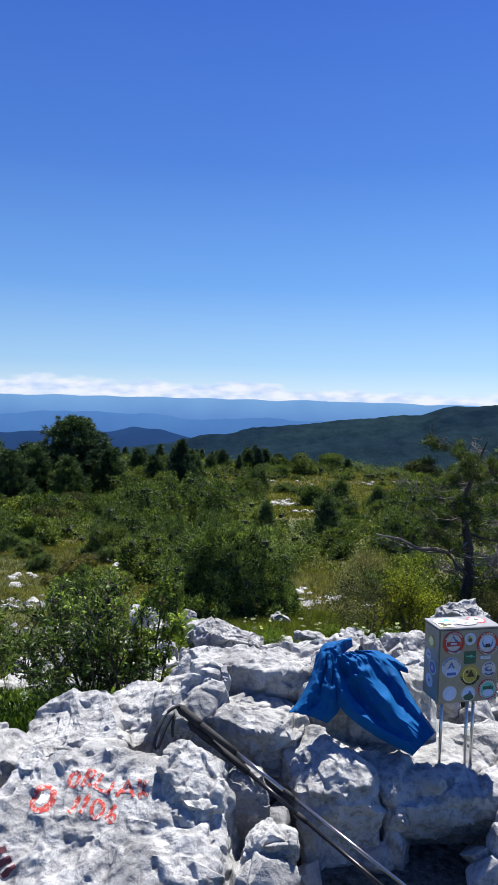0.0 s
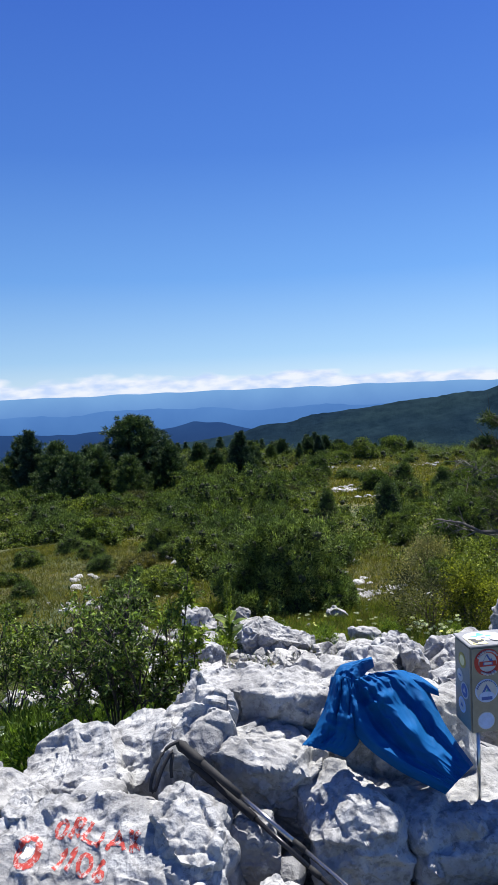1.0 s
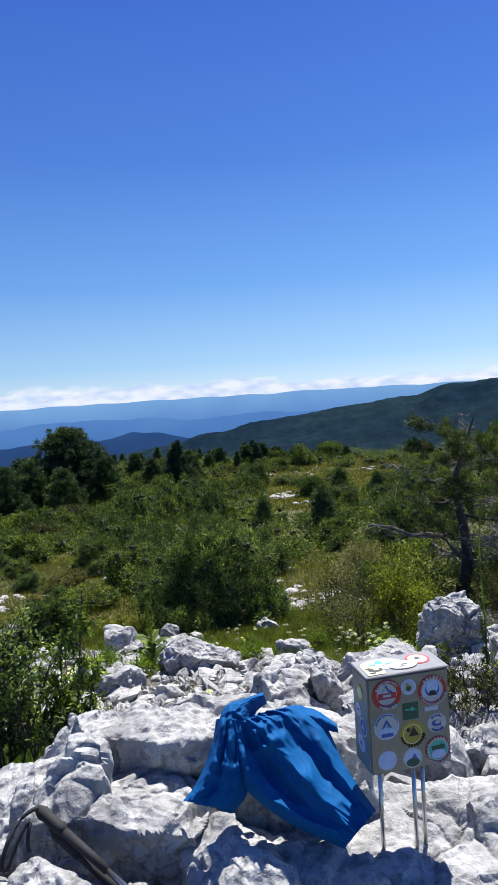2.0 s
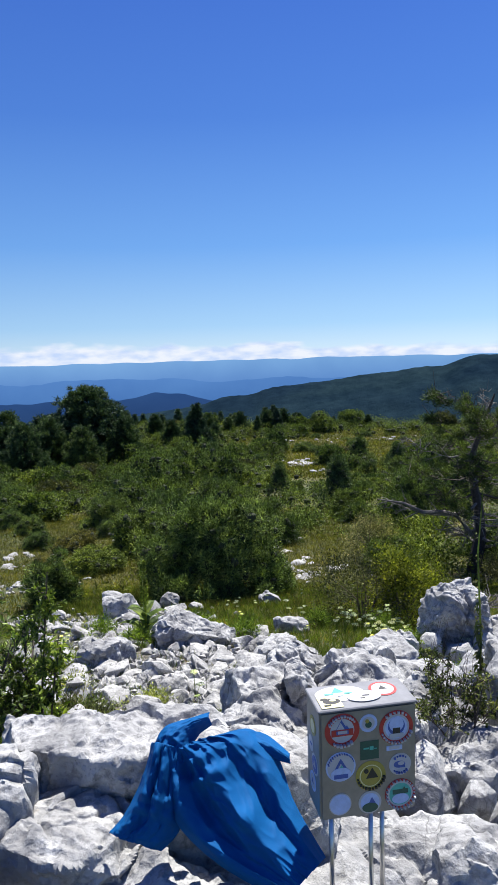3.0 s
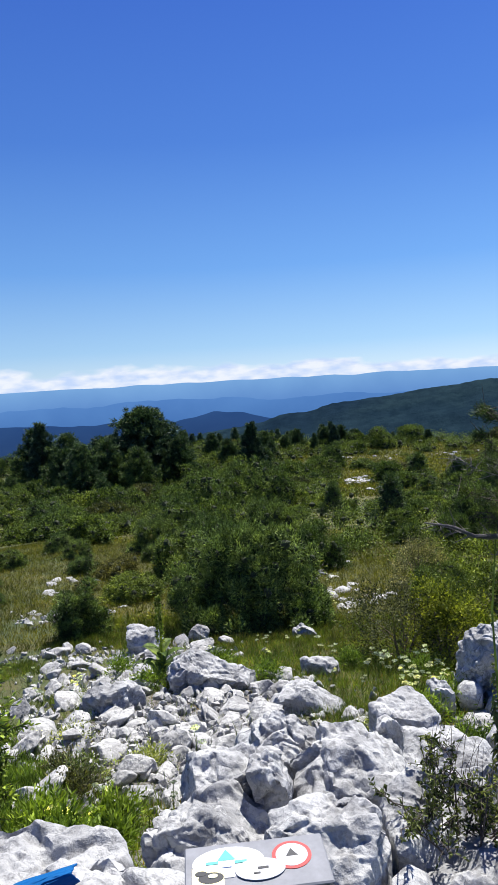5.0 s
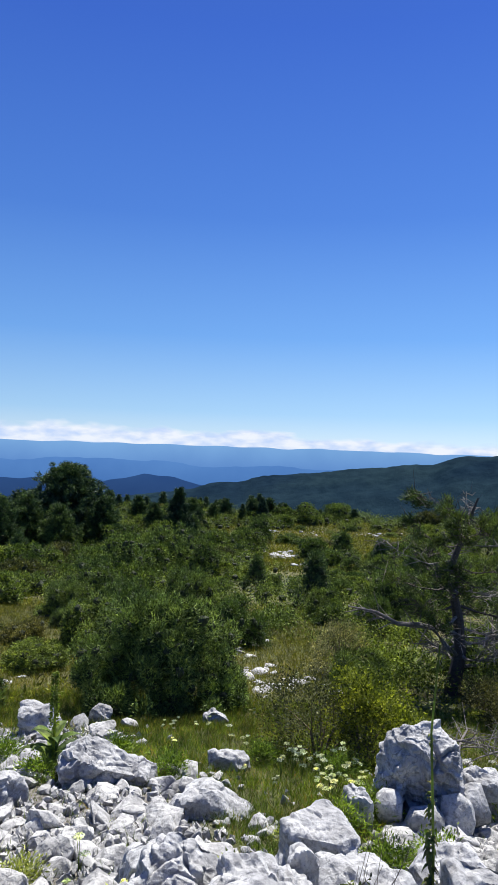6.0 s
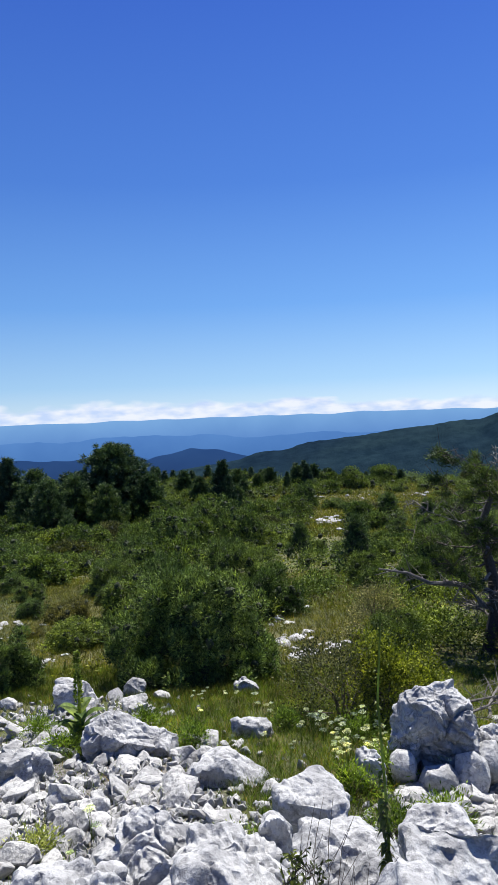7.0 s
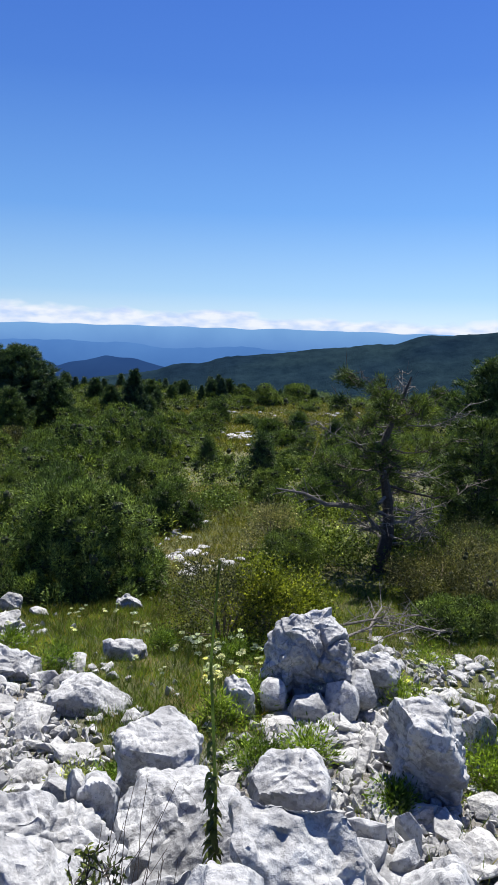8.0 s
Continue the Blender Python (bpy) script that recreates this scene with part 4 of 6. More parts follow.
def shrub(name, seed, radius, height, clumps, per, leaf, width, mat, label, category="shrub", up=0.5, needles=False, cone=0.0, stems=12, spread=0.13, wood=TWIG, hollow=0.55, shell=0.0, core=0.35, plume=1.0, wild=0.42):
    rng = np.random.default_rng(seed)
    d = unit(rng.normal(size=(clumps, 3)))
    d[:, 2] = np.where(d[:, 2] < -0.6, -d[:, 2], d[:, 2])
    d = unit(d)
    lobes = unit(rng.normal(size=(7, 3)))
    lobe = 0.72 + 0.42 * np.max(np.maximum(d @ lobes.T, 0) ** 6, 1)
    r = (hollow + (1 - hollow) * rng.random(clumps)) * lobe
    z = np.clip((0.40 + 0.58 * d[:, 2] * r) * height, 0.06 * height * rng.uniform(0.4, 1.6, clumps), None)
    low = rng.random(clumps) < 0.28
    z = np.where(low, height * 0.22 * rng.random(clumps) + 0.03 * height, z)
    r = np.where(low, rng.uniform(0.55, 0.95, clumps), r)
    flat = np.hypot(d[:, 0], d[:, 1]) + 1e-6
    d[:, 0], d[:, 1] = np.where(low, d[:, 0] / flat, d[:, 0]), np.where(low, d[:, 1] / flat, d[:, 1])
    taper = 1 - cone * np.clip(z / height, 0, 1)
    c = np.stack([d[:, 0] * r * radius * taper, d[:, 1] * r * radius * taper, z], 1)
    n = clumps * per
    k = np.repeat(np.arange(clumps), per)
    p = c[k] + rng.normal(size=(n, 3)) * spread * radius
    p[:, 2] = np.maximum(p[:, 2], 0.02)
    outward = unit(p - np.array([0, 0, 0.35 * height]))
    spray = unit(rng.normal(size=(clumps, 3)) * 0.6 + unit(c - np.array([0, 0, 0.3 * height])) + np.array([0, 0, up]))
    dirs = outward * 0.3 + spray[k] * 0.8 + rng.normal(size=(n, 3)) * wild
    if shell:
        ball = unit(rng.normal(size=(n, 3)) + np.array([0, 0, 0.35]))
        ball_size = shell * radius * rng.uniform(0.7, 1.3, clumps)
        cores = shade_cores(rng, c, ball_size * core)
        size = ball_size[k]
        p = c[k] + ball * (size * (0.50 + 0.60 * rng.random(n) ** 0.7))[:, None] * np.array([1, 1, 0.85 * plume])
        p[:, 2] = np.maximum(p[:, 2], 0.02)
        dirs = ball * 0.75 + np.array([0, 0, up * 0.5]) + rng.normal(size=(n, 3)) * 0.45
    lengths, widths = leaf * rng.uniform(0.6, 1.3, n), width * rng.uniform(0.7, 1.3, n)
    v, f = blades(rng, p, dirs, lengths, widths, not needles)
    ob = new(name)
    tagged(ob, label, category)
    for q in rng.choice(clumps, min(stems, clumps), replace=False):
        store = ([], [])
        e = Vector(c[q])
        mid = Vector((e.x * 0.4, e.y * 0.4, e.z * 0.5)) + Vector(rng.normal(size=3) * 0.05 * radius)
        rad = 0.012 * height + 0.004
        tube(store, [(e.x * 0.06, e.y * 0.06, -0.05), mid, e], [rad, rad * 0.6, rad * 0.2], 4)
        link_mesh("stem", store[0], store[1], wood, ob)
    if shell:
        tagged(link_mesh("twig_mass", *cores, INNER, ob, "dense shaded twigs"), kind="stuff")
    link_mesh("foliage", v, f, mat, ob)
    return ob


def put_plant(ob, x, y, scale=1.0, turn=0.0, sink=0.03, tall=1.0):
    ob.matrix_world = Matrix.LocRotScale((x, y, float(ground_z(x, y)) - sink), Euler((0, 0, turn)), (scale, scale, scale * tall))
    return ob


def place_copy(ob, x, y, scale, turn, tall=1.0, group=""):
    c = copy_thing(ob, Matrix.Identity(4))
    put_plant(c, x, y, scale, turn, 0.05, tall)
    if group:
        c["group"] = group
    return c


# single shrubs near the outcrop
put_plant(shrub("juniper", 1, 1.40, 1.95, 230, 480, 0.062, 0.017, LEAF_SPRIG, "dark green juniper bush at the edge of the scree", "juniper", 0.6, True, 0.12, 3, 0.05, hollow=0.45, shell=0.110, core=0.45, plume=1.9), -0.30, 13.0, 1.0)
put_plant(shrub("juniper", 8, 0.55, 0.95, 46, 420, 0.052, 0.015, LEAF_JUNIPER, "small round dark green juniper", "juniper", 0.6, True, 0.1, 2, 0.09, shell=0.25), -3.15, 12.4, 1.0)
put_plant(shrub("yellow_shrub", 2, 0.56, 1.30, 190, 50, 0.040, 0.022, LEAF_YELLOW, "yellow-green leafy shrub behind a craggy boulder", "shrub", 0.4, False, 0.1, 26, 0.13, hollow=0.25, wild=0.8), 2.45, 10.0, 1.0)
put_plant(shrub("yellow_shrub", 56, 0.42, 0.95, 120, 44, 0.040, 0.022, LEAF_YELLOW, "small yellow-green shrub beside a brown one", "shrub", 0.4, False, 0.1, 16, 0.16, hollow=0.25, wild=0.8), 2.95, 10.5, 1.0)
put_plant(shrub("brown_shrub", 3, 0.78, 1.05, 210, 34, 0.036, 0.018, LEAF_BROWN, "thin brownish shrub with bare twigs", "shrub", 0.4, False, 0, 22, 0.13), 1.95, 10.1, 1.0)
put_plant(shrub("grey_shrub", 4, 0.75, 1.3, 170, 52, 0.040, 0.020, LEAF_GREY, "grey-leaved twiggy shrub in rough grass", "shrub", 0.5, False, 0, 22, 0.13), 3.0, 16.4, 1.0)
def branching_bush(name, seed, height, reach, stems, twigs, leaf, width, mat, label, fork=3, droop=0.5, wood=BARK):
    """An open bush: forked stems that lean outward, side twigs, and leaves set along the twigs."""
    rng = np.random.default_rng(seed)
    ob = new(name)
    tagged(ob, label, "bush")
    spots, ways = [], []

    def limb(store, a, b, r0, r1, sag):
        mid = a.lerp(b, 0.5) + Vector(rng.normal(size=3) * 0.05 * (b - a).length) + Vector((0, 0, sag * (b - a).length))
        tube(store, [a, a.lerp(mid, 0.5) + Vector((0, 0, 0.02)), mid, b], [r0, r0 * 0.85, (r0 + r1) / 2, r1], 5)
        return [a, mid, b]

    for k in range(stems):
        w = 2.4 * k + rng.normal() * 0.3
        out = reach * math.sqrt((k + 0.5) / stems) * rng.uniform(0.75, 1.1)
        foot = Vector((rng.normal() * 0.03, rng.normal() * 0.03, -0.05))
        top = Vector((math.cos(w) * out, math.sin(w) * out, height * (1.0 - 0.40 * (out / reach) ** 2) * rng.uniform(0.75, 1.0)))
        store = ([], [])
        main = limb(store, foot, top, 0.006 * height + 0.003, 0.0025, -0.04)
        for _ in range(fork):
            u = rng.uniform(0.45, 0.95)
            q = main[0].lerp(main[1], 2 * u) if u < 0.5 else main[1].lerp(main[2], 2 * u - 1)
            side = Vector(rng.normal(size=3))
            side.z = abs(side.z) * 0.5
            e = q + (side.normalized() * 0.8 + (top - foot).normalized() * 0.5) * reach * rng.uniform(0.3, 0.6)
            arm = limb(store, q, e, 0.0045 * height + 0.001, 0.002, 0.03)
            for _ in range(twigs):
                u = rng.uniform(0.2, 1.0)
                p = arm[0].lerp(arm[2], u)
                t = p + (Vector(rng.normal(size=3)) * 0.7 + (e - q).normalized() * 0.6 + Vector((0, 0, 0.25))).normalized() * reach * rng.uniform(0.12, 0.30)
                tube(store, [p, p.lerp(t, 0.5), t], [0.0022, 0.0018, 0.001], 3)
                n = int(rng.integers(5, 11))
                for j in range(n):
                    f = 0.25 + 0.75 * j / (n - 1)
                    spots.append(np.array(p.lerp(t, f)))
                    ways.append(np.array((t - p).normalized()) * 0.6 + rng.normal(size=3) * 0.7 + np.array([0, 0, -droop * rng.random()]))
        link_mesh("stem", store[0], store[1], wood, ob)
    spots, ways = np.array(spots), np.array(ways)
    n = len(spots)
    v, f = folded_leaves(rng, spots, ways, leaf * rng.uniform(0.6, 1.25, n), width * rng.uniform(0.7, 1.2, n))
    link_mesh("foliage", v, f, mat, ob)
    return ob


put_plant(branching_bush("leafy_bush", 5, 1.40, 0.54, 13, 13, 0.038, 0.016, LEAF_BROAD, "broad-leaved green bush with glossy leaves beside the outcrop", 7), -1.07, 4.62)
put_plant(branching_bush("leafy_bush", 9, 1.52, 0.22, 3, 12, 0.038, 0.016, LEAF_BROAD, "slender upright leafy shoot of a bush", 9), -0.62, 4.72)
put_plant(branching_bush("leafy_bush", 6, 1.00, 0.50, 10, 8, 0.044, 0.020, LEAF_BROAD, "low broad-leaved green bush on the slope", 6), -2.55, 6.2)
put_plant(branching_bush("small_bush", 7, 0.42, 0.29, 9, 9, 0.021, 0.010, LEAF_OLIVE, "small leafy bush growing from a rock crevice", 4, 0.3), 1.60, 4.14, 1.0, 0, -0.34)
put_plant(shrub("green_bush", 10, 0.7, 0.5, 48, 300, 0.045, 0.018, LEAF_JUNIPER, "dense green bush beside the crooked pine", "bush", 0.5, True, 0, 3, 0.1, shell=0.24, core=0.15), 5.1, 11.3, 1.0)
put_plant(shrub("green_bush", 17, 1.1, 1.0, 48, 300, 0.048, 0.018, LEAF_BROWN, "dense brownish bush beside the crooked pine", "bush", 0.5, True, 0, 12, 0.1, shell=0.24, core=0.15), 5.9, 12.3, 1.0)

for seed, x, y, r, h in ((51, 5.6, 13.4, 0.8, 1.0), (52, 6.7, 13.9, 1.0, 1.2), (53, 5.2, 12.9, 0.4, 0.4), (54, 5.9, 12.0, 0.6, 0.5), (101, 6.3, 15.2, 0.9, 1.3), (102, 7.3, 16.4, 1.0, 1.2), (103, 5.3, 14.2, 0.5, 0.6)):
    put_plant(shrub("brown_shrub", seed, r, h, 150, 40, 0.036, 0.016, LEAF_BROWN, "scrubby brown bush of bare twigs near the crooked pine", "shrub", 0.4, False, 0, 26, 0.14), x, y)
put_plant(shrub("green_bush", 55, 0.9, 0.9, 52, 320, 0.048, 0.020, LEAF_SCRUB, "dense green bush at the foot of the crooked pine", "bush", 0.4, True, 0, 3, 0.1, shell=0.24, core=0.15), 3.3, 15.2, 0.8)

for seed, x, y, r in ((61, 0.59, 6.1, 0.24), (62, 0.36, 5.85, 0.18), (63, -0.36, 6.6, 0.20), (64, -0.78, 6.25, 0.24), (65, 1.52, 7.15, 0.22), (66, 3.0, 6.4, 0.16), (67, 1.05, 6.5, 0.2), (68, -1.2, 7.1, 0.2)):
    put_plant(shrub("herb_clump", seed, r, r * 0.75, 60, 16, 0.035, 0.012, LEAF_PALE, "pale yellow-green herb growing between stones", "herb", 0.7, False, 0, 6, 0.2, hollow=0.1), x, y)
for seed, x, y, r in ((57, 3.5, 8.45, 0.28), (58, 4.3, 9.9, 0.3), (59, 2.05, 9.2, 0.32), (60, 1.3, 9.6, 0.26), (71, 3.0, 6.47, 0.20), (72, 2.54, 7.05, 0.26), (73, 3.95, 7.25, 0.30), (74, 1.3, 6.45, 0.20), (75, 0.38, 8.75, 0.28), (124, 3.75, 6.90, 0.34), (125, 4.0, 6.8, 0.34), (126, 3.5, 8.1, 0.32), (76, 2.15, 6.85, 0.26), (77, 1.9, 7.5, 0.30), (78, 2.2, 7.9, 0.3), (79, -0.9, 8.6, 0.26), (80, -1.5, 9.4, 0.3), (81, -0.3, 9.5, 0.24)):
    put_plant(shrub("herb_clump", seed, r, r, 70, 18, 0.055, 0.013, LEAF_WEED, "fresh green weed growing between stones", "herb", 0.7, False, 0, 8, 0.2, hollow=0.1), x, y, 0.8, 0.0, -0.02)

for seed, x, y, r, h in ((111, -1.42, 4.15, 0.22, 0.50), (112, -1.18, 4.00, 0.20, 0.46), (113, -1.60, 4.40, 0.24, 0.50), (114, -0.98, 4.10, 0.18, 0.42), (115, -1.34, 4.45, 0.22, 0.44), (116, -0.66, 4.20, 0.16, 0.36), (117, -0.45, 5.0, 0.2, 0.36), (118, -0.72, 4.45, 0.2, 0.3), (119, -0.50, 4.55, 0.18, 0.28), (120, -0.30, 4.85, 0.18, 0.26), (121, -0.62, 5.25, 0.2, 0.3), (122, -0.22, 5.35, 0.18, 0.24), (123, -0.10, 4.95, 0.16, 0.22)):
    put_plant(shrub("herb_clump", seed, r, h, 70, 20, 0.050, 0.014, LEAF_WEED, "bright green herb growing in the hollow behind the outcrop", "herb", 0.9, False, 0, 10, 0.2, hollow=0.1), x, y)

for seed, x, y, r in ((131, -0.80, 6.05, 0.22), (132, -0.97, 6.35, 0.22), (133, -0.62, 5.92, 0.18)):
    put_plant(shrub("herb_clump", seed, r, r, 60, 16, 0.040, 0.010, LEAF_BROWN, "withered brown herb at the edge of the scree", "herb", 0.7, False, 0, 12, 0.2, hollow=0.1), x, y)

# shrubs of the slope
def slope_shrubs(seed, clumps, per, leaf):
    def kind(name, k, height, mat, label, category, up, cone, thin=0.45):
        return shrub(name, seed + k, 1.0, height, clumps, per, leaf, leaf * thin, mat, label, category, up, True, cone, 1, 0.065, shell=0.21, core=0.45, plume=1.0 + 0.9 * up)
    return [kind("juniper", 1, 1.5, LEAF_JUNIPER, "dark green juniper bush on the open slope", "juniper", 0.5, 0.2, 0.3),
            kind("juniper", 2, 1.1, LEAF_JUNIPER, "low spreading dark green juniper", "juniper", 0.4, 0.1, 0.3),
            kind("shrub", 3, 1.2, LEAF_SCRUB, "rounded green shrub on the open slope", "shrub", 0.2, 0.0),
            kind("shrub", 4, 0.85, LEAF_SCRUB, "low green shrub in rough grass", "shrub", 0.2, 0.0),
            kind("shrub", 5, 0.75, LEAF_BROWN, "brownish half-dry shrub in rough grass", "shrub", 0.2, 0.0),
            kind("young_pine", 6, 2.0, LEAF_PINE, "young dark pine among shrubs", "pine", 0.6, 0.6, 0.25)]


SHRUBS = slope_shrubs(10, 70, 330, 0.060) + slope_shrubs(20, 52, 170, 0.095)
for k, ob in enumerate(SHRUBS):
    put_plant(ob, -20 + 3 * k, -14)


def open_patch(x, y):
    """Grassy clearings and rock patches that stay free of shrubs."""
    for cx, cy, rx, ry in ((-7.6, 20, 4.6, 7.0), (-5.4, 15.0, 3.0, 3.6), (3.2, 70, 3.2, 9), (-13, 27, 3.5, 4), (1.6, 16.3, 1.7, 4.2), (0.8, 9.0, 3.2, 4.2), (4.5, 75, 3.5, 8), (5.0, 56, 1.5, 3.0), (11, 94, 13, 9), (3.4, 56, 2.8, 14), (12, 80, 8, 6), (3.0, 7.0, 2.5, 3.5)):
        if ((x - cx) / rx) ** 2 + ((y - cy) / ry) ** 2 < 1:
            return True
    return False


def scatter_shrubs():
    rng = np.random.default_rng(21)
    placed, n = [], 0
    for _ in range(9000):
        y = 12.5 + 108 * rng.random() ** 1.25
        x = rng.uniform(-0.47, 0.52) * (y + 6)
        s = rng.uniform(0.5, 1.2) * (0.75 + y / 70)
        if open_patch(x, y) and (rng.random() > 0.10 or y > 40) or n >= 290:
            continue
        if any((x - a) ** 2 + (y - b) ** 2 < (0.62 * (s + c)) ** 2 for a, b, c in placed):
            continue
        if min(abs(x + 0.28) + abs(y - 13.5), 9) < 2.2 or abs(x - 2.6) < 1.6 and y < 13.5:
            continue
        placed.append((x, y, s))
        w = rng.random()
        kind = 0 if w < 0.25 else 1 if w < 0.47 else 2 if w < 0.68 else 3 if w < 0.84 else 4 if w < 0.92 else 5
        n += 1
        turn, tall = rng.uniform(0, 6.28), rng.uniform(0.85, 1.2)
        if ((x - 4.4) / 1.2) ** 2 + ((y - 13.3) / 1.9) ** 2 > 1:
            place_copy(SHRUBS[kind + (6 if y > 27 else 0)], x, y, s, turn, tall, "shrubs of the open slope")


scatter_shrubs()
for x, y, s, k, tall in ((-11.4, 33.7, 0.75, 6, 1.1), (-5.2, 24.6, 0.95, 0, 1.0), (-3.3, 15.9, 0.78, 3, 0.8), (-6.6, 20.9, 0.36, 1, 0.9), (7.1, 57.2, 1.5, 7, 0.9), (-6.0, 39.0, 1.6, 6, 1.2), (3.4, 15.9, 0.7, 2, 0.9), (-4.9, 47.6, 1.8, 6, 1.2), (-13.8, 36.4, 1.1, 6, 1.0), (-2.4, 44.0, 1.5, 6, 1.3), (-8.8, 43.0, 1.5, 7, 1.2)):
    place_copy(SHRUBS[k], x, y, s, x, tall, "shrubs of the open slope")
for k, (x, y, s) in enumerate(((-7.0, 16.5, 0.42), (-8.6, 19.0, 0.5), (-6.2, 20.5, 0.46), (-9.4, 22.5, 0.6), (-5.0, 17.6, 0.36), (-7.6, 23.6, 0.6), (-10.4, 19.5, 0.5), (-4.6, 22.6, 0.5), (-6.0, 13.8, 0.34), (-8.0, 14.6, 0.4), (-9.0, 25.5, 0.7), (-5.6, 25.0, 0.6))):
    place_copy(SHRUBS[(1, 3, 0, 2, 4)[k % 5]], x, y, s, k * 1.3, 0.9, "shrubs of the open slope")


def meadow_shrubs():
    rng = np.random.default_rng(29)
    for _ in range(34):
        x, y = rng.uniform(-1, 25), rng.uniform(84, 103)
        place_copy(SHRUBS[rng.integers(1, 5) + 6], x, y, rng.uniform(0.6, 1.35), rng.uniform(0, 6.28), rng.uniform(0.55, 0.85), "shrubs of the open slope")


meadow_shrubs()


def thicket():
    """The countless lower shrubs that fill the far slope."""
    rng = np.random.default_rng(33)
    for name, mat, count in (("thicket", LEAF_SCRUB, 300), ("dark_thicket", LEAF_JUNIPER, 230)):
        y = 15 + 104 * rng.random(count) ** 1.1
        x = rng.uniform(-0.48, 0.53, count) * (y + 6)
        ok = np.array([not open_patch(a, b) and not (abs(a + 0.3) < 2 and b < 16) for a, b in zip(x, y)])
        x, y = x[ok], y[ok]
        lobes = 7
        cx, cy = np.repeat(x, lobes), np.repeat(y, lobes)
        r = (0.35 + 0.0085 * cy) * rng.uniform(0.6, 1.1, len(cx))
        cx, cy = cx + rng.normal(size=len(cx)) * r * 0.9, cy + rng.normal(size=len(cx)) * r * 0.9
        cz = ground_z(cx, cy) + r * rng.uniform(0.1, 0.9, len(cx))
        per = 150
        k = np.repeat(np.arange(len(cx)), per)
        n = len(k)
        ball = unit(rng.normal(size=(n, 3)) + np.array([0, 0, 0.6]))
        p = np.stack([cx, cy, cz], 1)[k] + ball * (r[k] * rng.uniform(0.4, 0.95, n))[:, None]
        size = 0.06 + 0.0012 * cy[k]
        v, f = blades(rng, p, ball * 0.7 + rng.normal(size=(n, 3)) * 0.5, size * rng.uniform(0.6, 1.3, n), size * 0.45, False)
        tagged(link_mesh("twig_mass", *shade_cores(rng, np.stack([cx, cy, cz], 1)[cy > 30], (r * 0.30)[cy > 30]), INNER), "dark lumps standing in for shade inside the low scrub", "scrub", kind="stuff")
        tagged(link_mesh(name, v, f, mat), "dense low green scrub covering the slope", "scrub", kind="stuff")


thicket()


def conifer(name, seed, height, radius, mat, label, tiers=16, per=9, needle=0.35, width=0.10, tuft=16, crown_from=0.12, round_top=0.0, trunk=BARK):
    """A pine: tapered trunk, whorls of limbs, tufts of needles along them."""
    rng = np.random.default_rng(seed)
    ob = new(name)
    tagged(ob, label, "pine")
    store = ([], [])
    lean = rng.normal(size=2) * 0.02 * height
    top = Vector((lean[0], lean[1], height))
    tube(store, [(0, 0, -0.2), (lean[0] * 0.4, lean[1] * 0.4, height * 0.5), top], [0.024 * height, 0.014 * height, 0.004 * height], 7)
    pts, outs = [], []
    limbs = ([], [])
    for k in range(tiers):
        f = crown_from + (1 - crown_from) * (k + rng.random() * 0.6) / tiers
        shape = (1 - f) ** (0.75 - 0.35 * round_top) * (0.35 + 0.65 * min(1, (f - crown_from) / 0.22 + 0.25))
        for j in range(per):
            w = 2 * math.pi * (j + rng.random()) / per
            reach = radius * shape * rng.uniform(0.6, 1.15) + 0.05 * radius
            o = Vector((lean[0] * f, lean[1] * f, height * f))
            e = o + Vector((math.cos(w) * reach, math.sin(w) * reach, reach * rng.uniform(0.05, 0.45)))
            tube(limbs, [o, (o + e) / 2 + Vector((0, 0, -0.04 * reach)), e], [0.008 * height * (1 - f) + 0.01, 0.006 * height * (1 - f) + 0.006, 0.005], 4)
            for _ in range(max(2, int(5 * reach / radius * 1.6))):
                s = rng.uniform(0.35, 1.05)
                q = o.lerp(e, s)
                pts.append(np.array(q) + rng.normal(size=3) * 0.05 * radius)
                outs.append(np.array((e - o).normalized()) + [0, 0, 0.5])
    pts, outs = np.array(pts), np.array(outs)
    k = np.repeat(np.arange(len(pts)), tuft)
    v, f = blades(rng, pts[k] + rng.normal(size=(len(k), 3)) * needle * 0.35, outs[k] + rng.normal(size=(len(k), 3)) * 0.7, needle * rng.uniform(0.6, 1.2, len(k)), width * rng.uniform(0.6, 1.2, len(k)), False)
    link_mesh("trunk", store[0], store[1], trunk, ob)
    tagged(link_mesh("branchwork", limbs[0], limbs[1], trunk, ob), kind="stuff")
    link_mesh("crown", v, f, mat, ob)
    return ob


big_pine = conifer("black_pine", 31, 9.8, 4.4, LEAF_PINE_FAR, "large dark black pine rising over the slope", 24, 14, 0.36, 0.085, 60, 0.05, 0.8)
put_plant(big_pine, -17.4, 68.5, 1.06, 0, 0.03, 0.81)
FAR_PINES = [conifer("pine", 32, 6.0, 1.9, LEAF_PINE_FAR, "dark pine at the edge of the slope", 16, 10, 0.26, 0.055, 44, 0.08),
             conifer("pine", 33, 5.0, 2.2, LEAF_PINE, "green pine among the shrubs", 15, 10, 0.26, 0.055, 40, 0.08, 0.5)]
put_plant(FAR_PINES[0], -6.97, 71.0, 1.0, 0, 0.03, 1.08)
put_plant(FAR_PINES[1], -21.0, 60.0, 1.0)
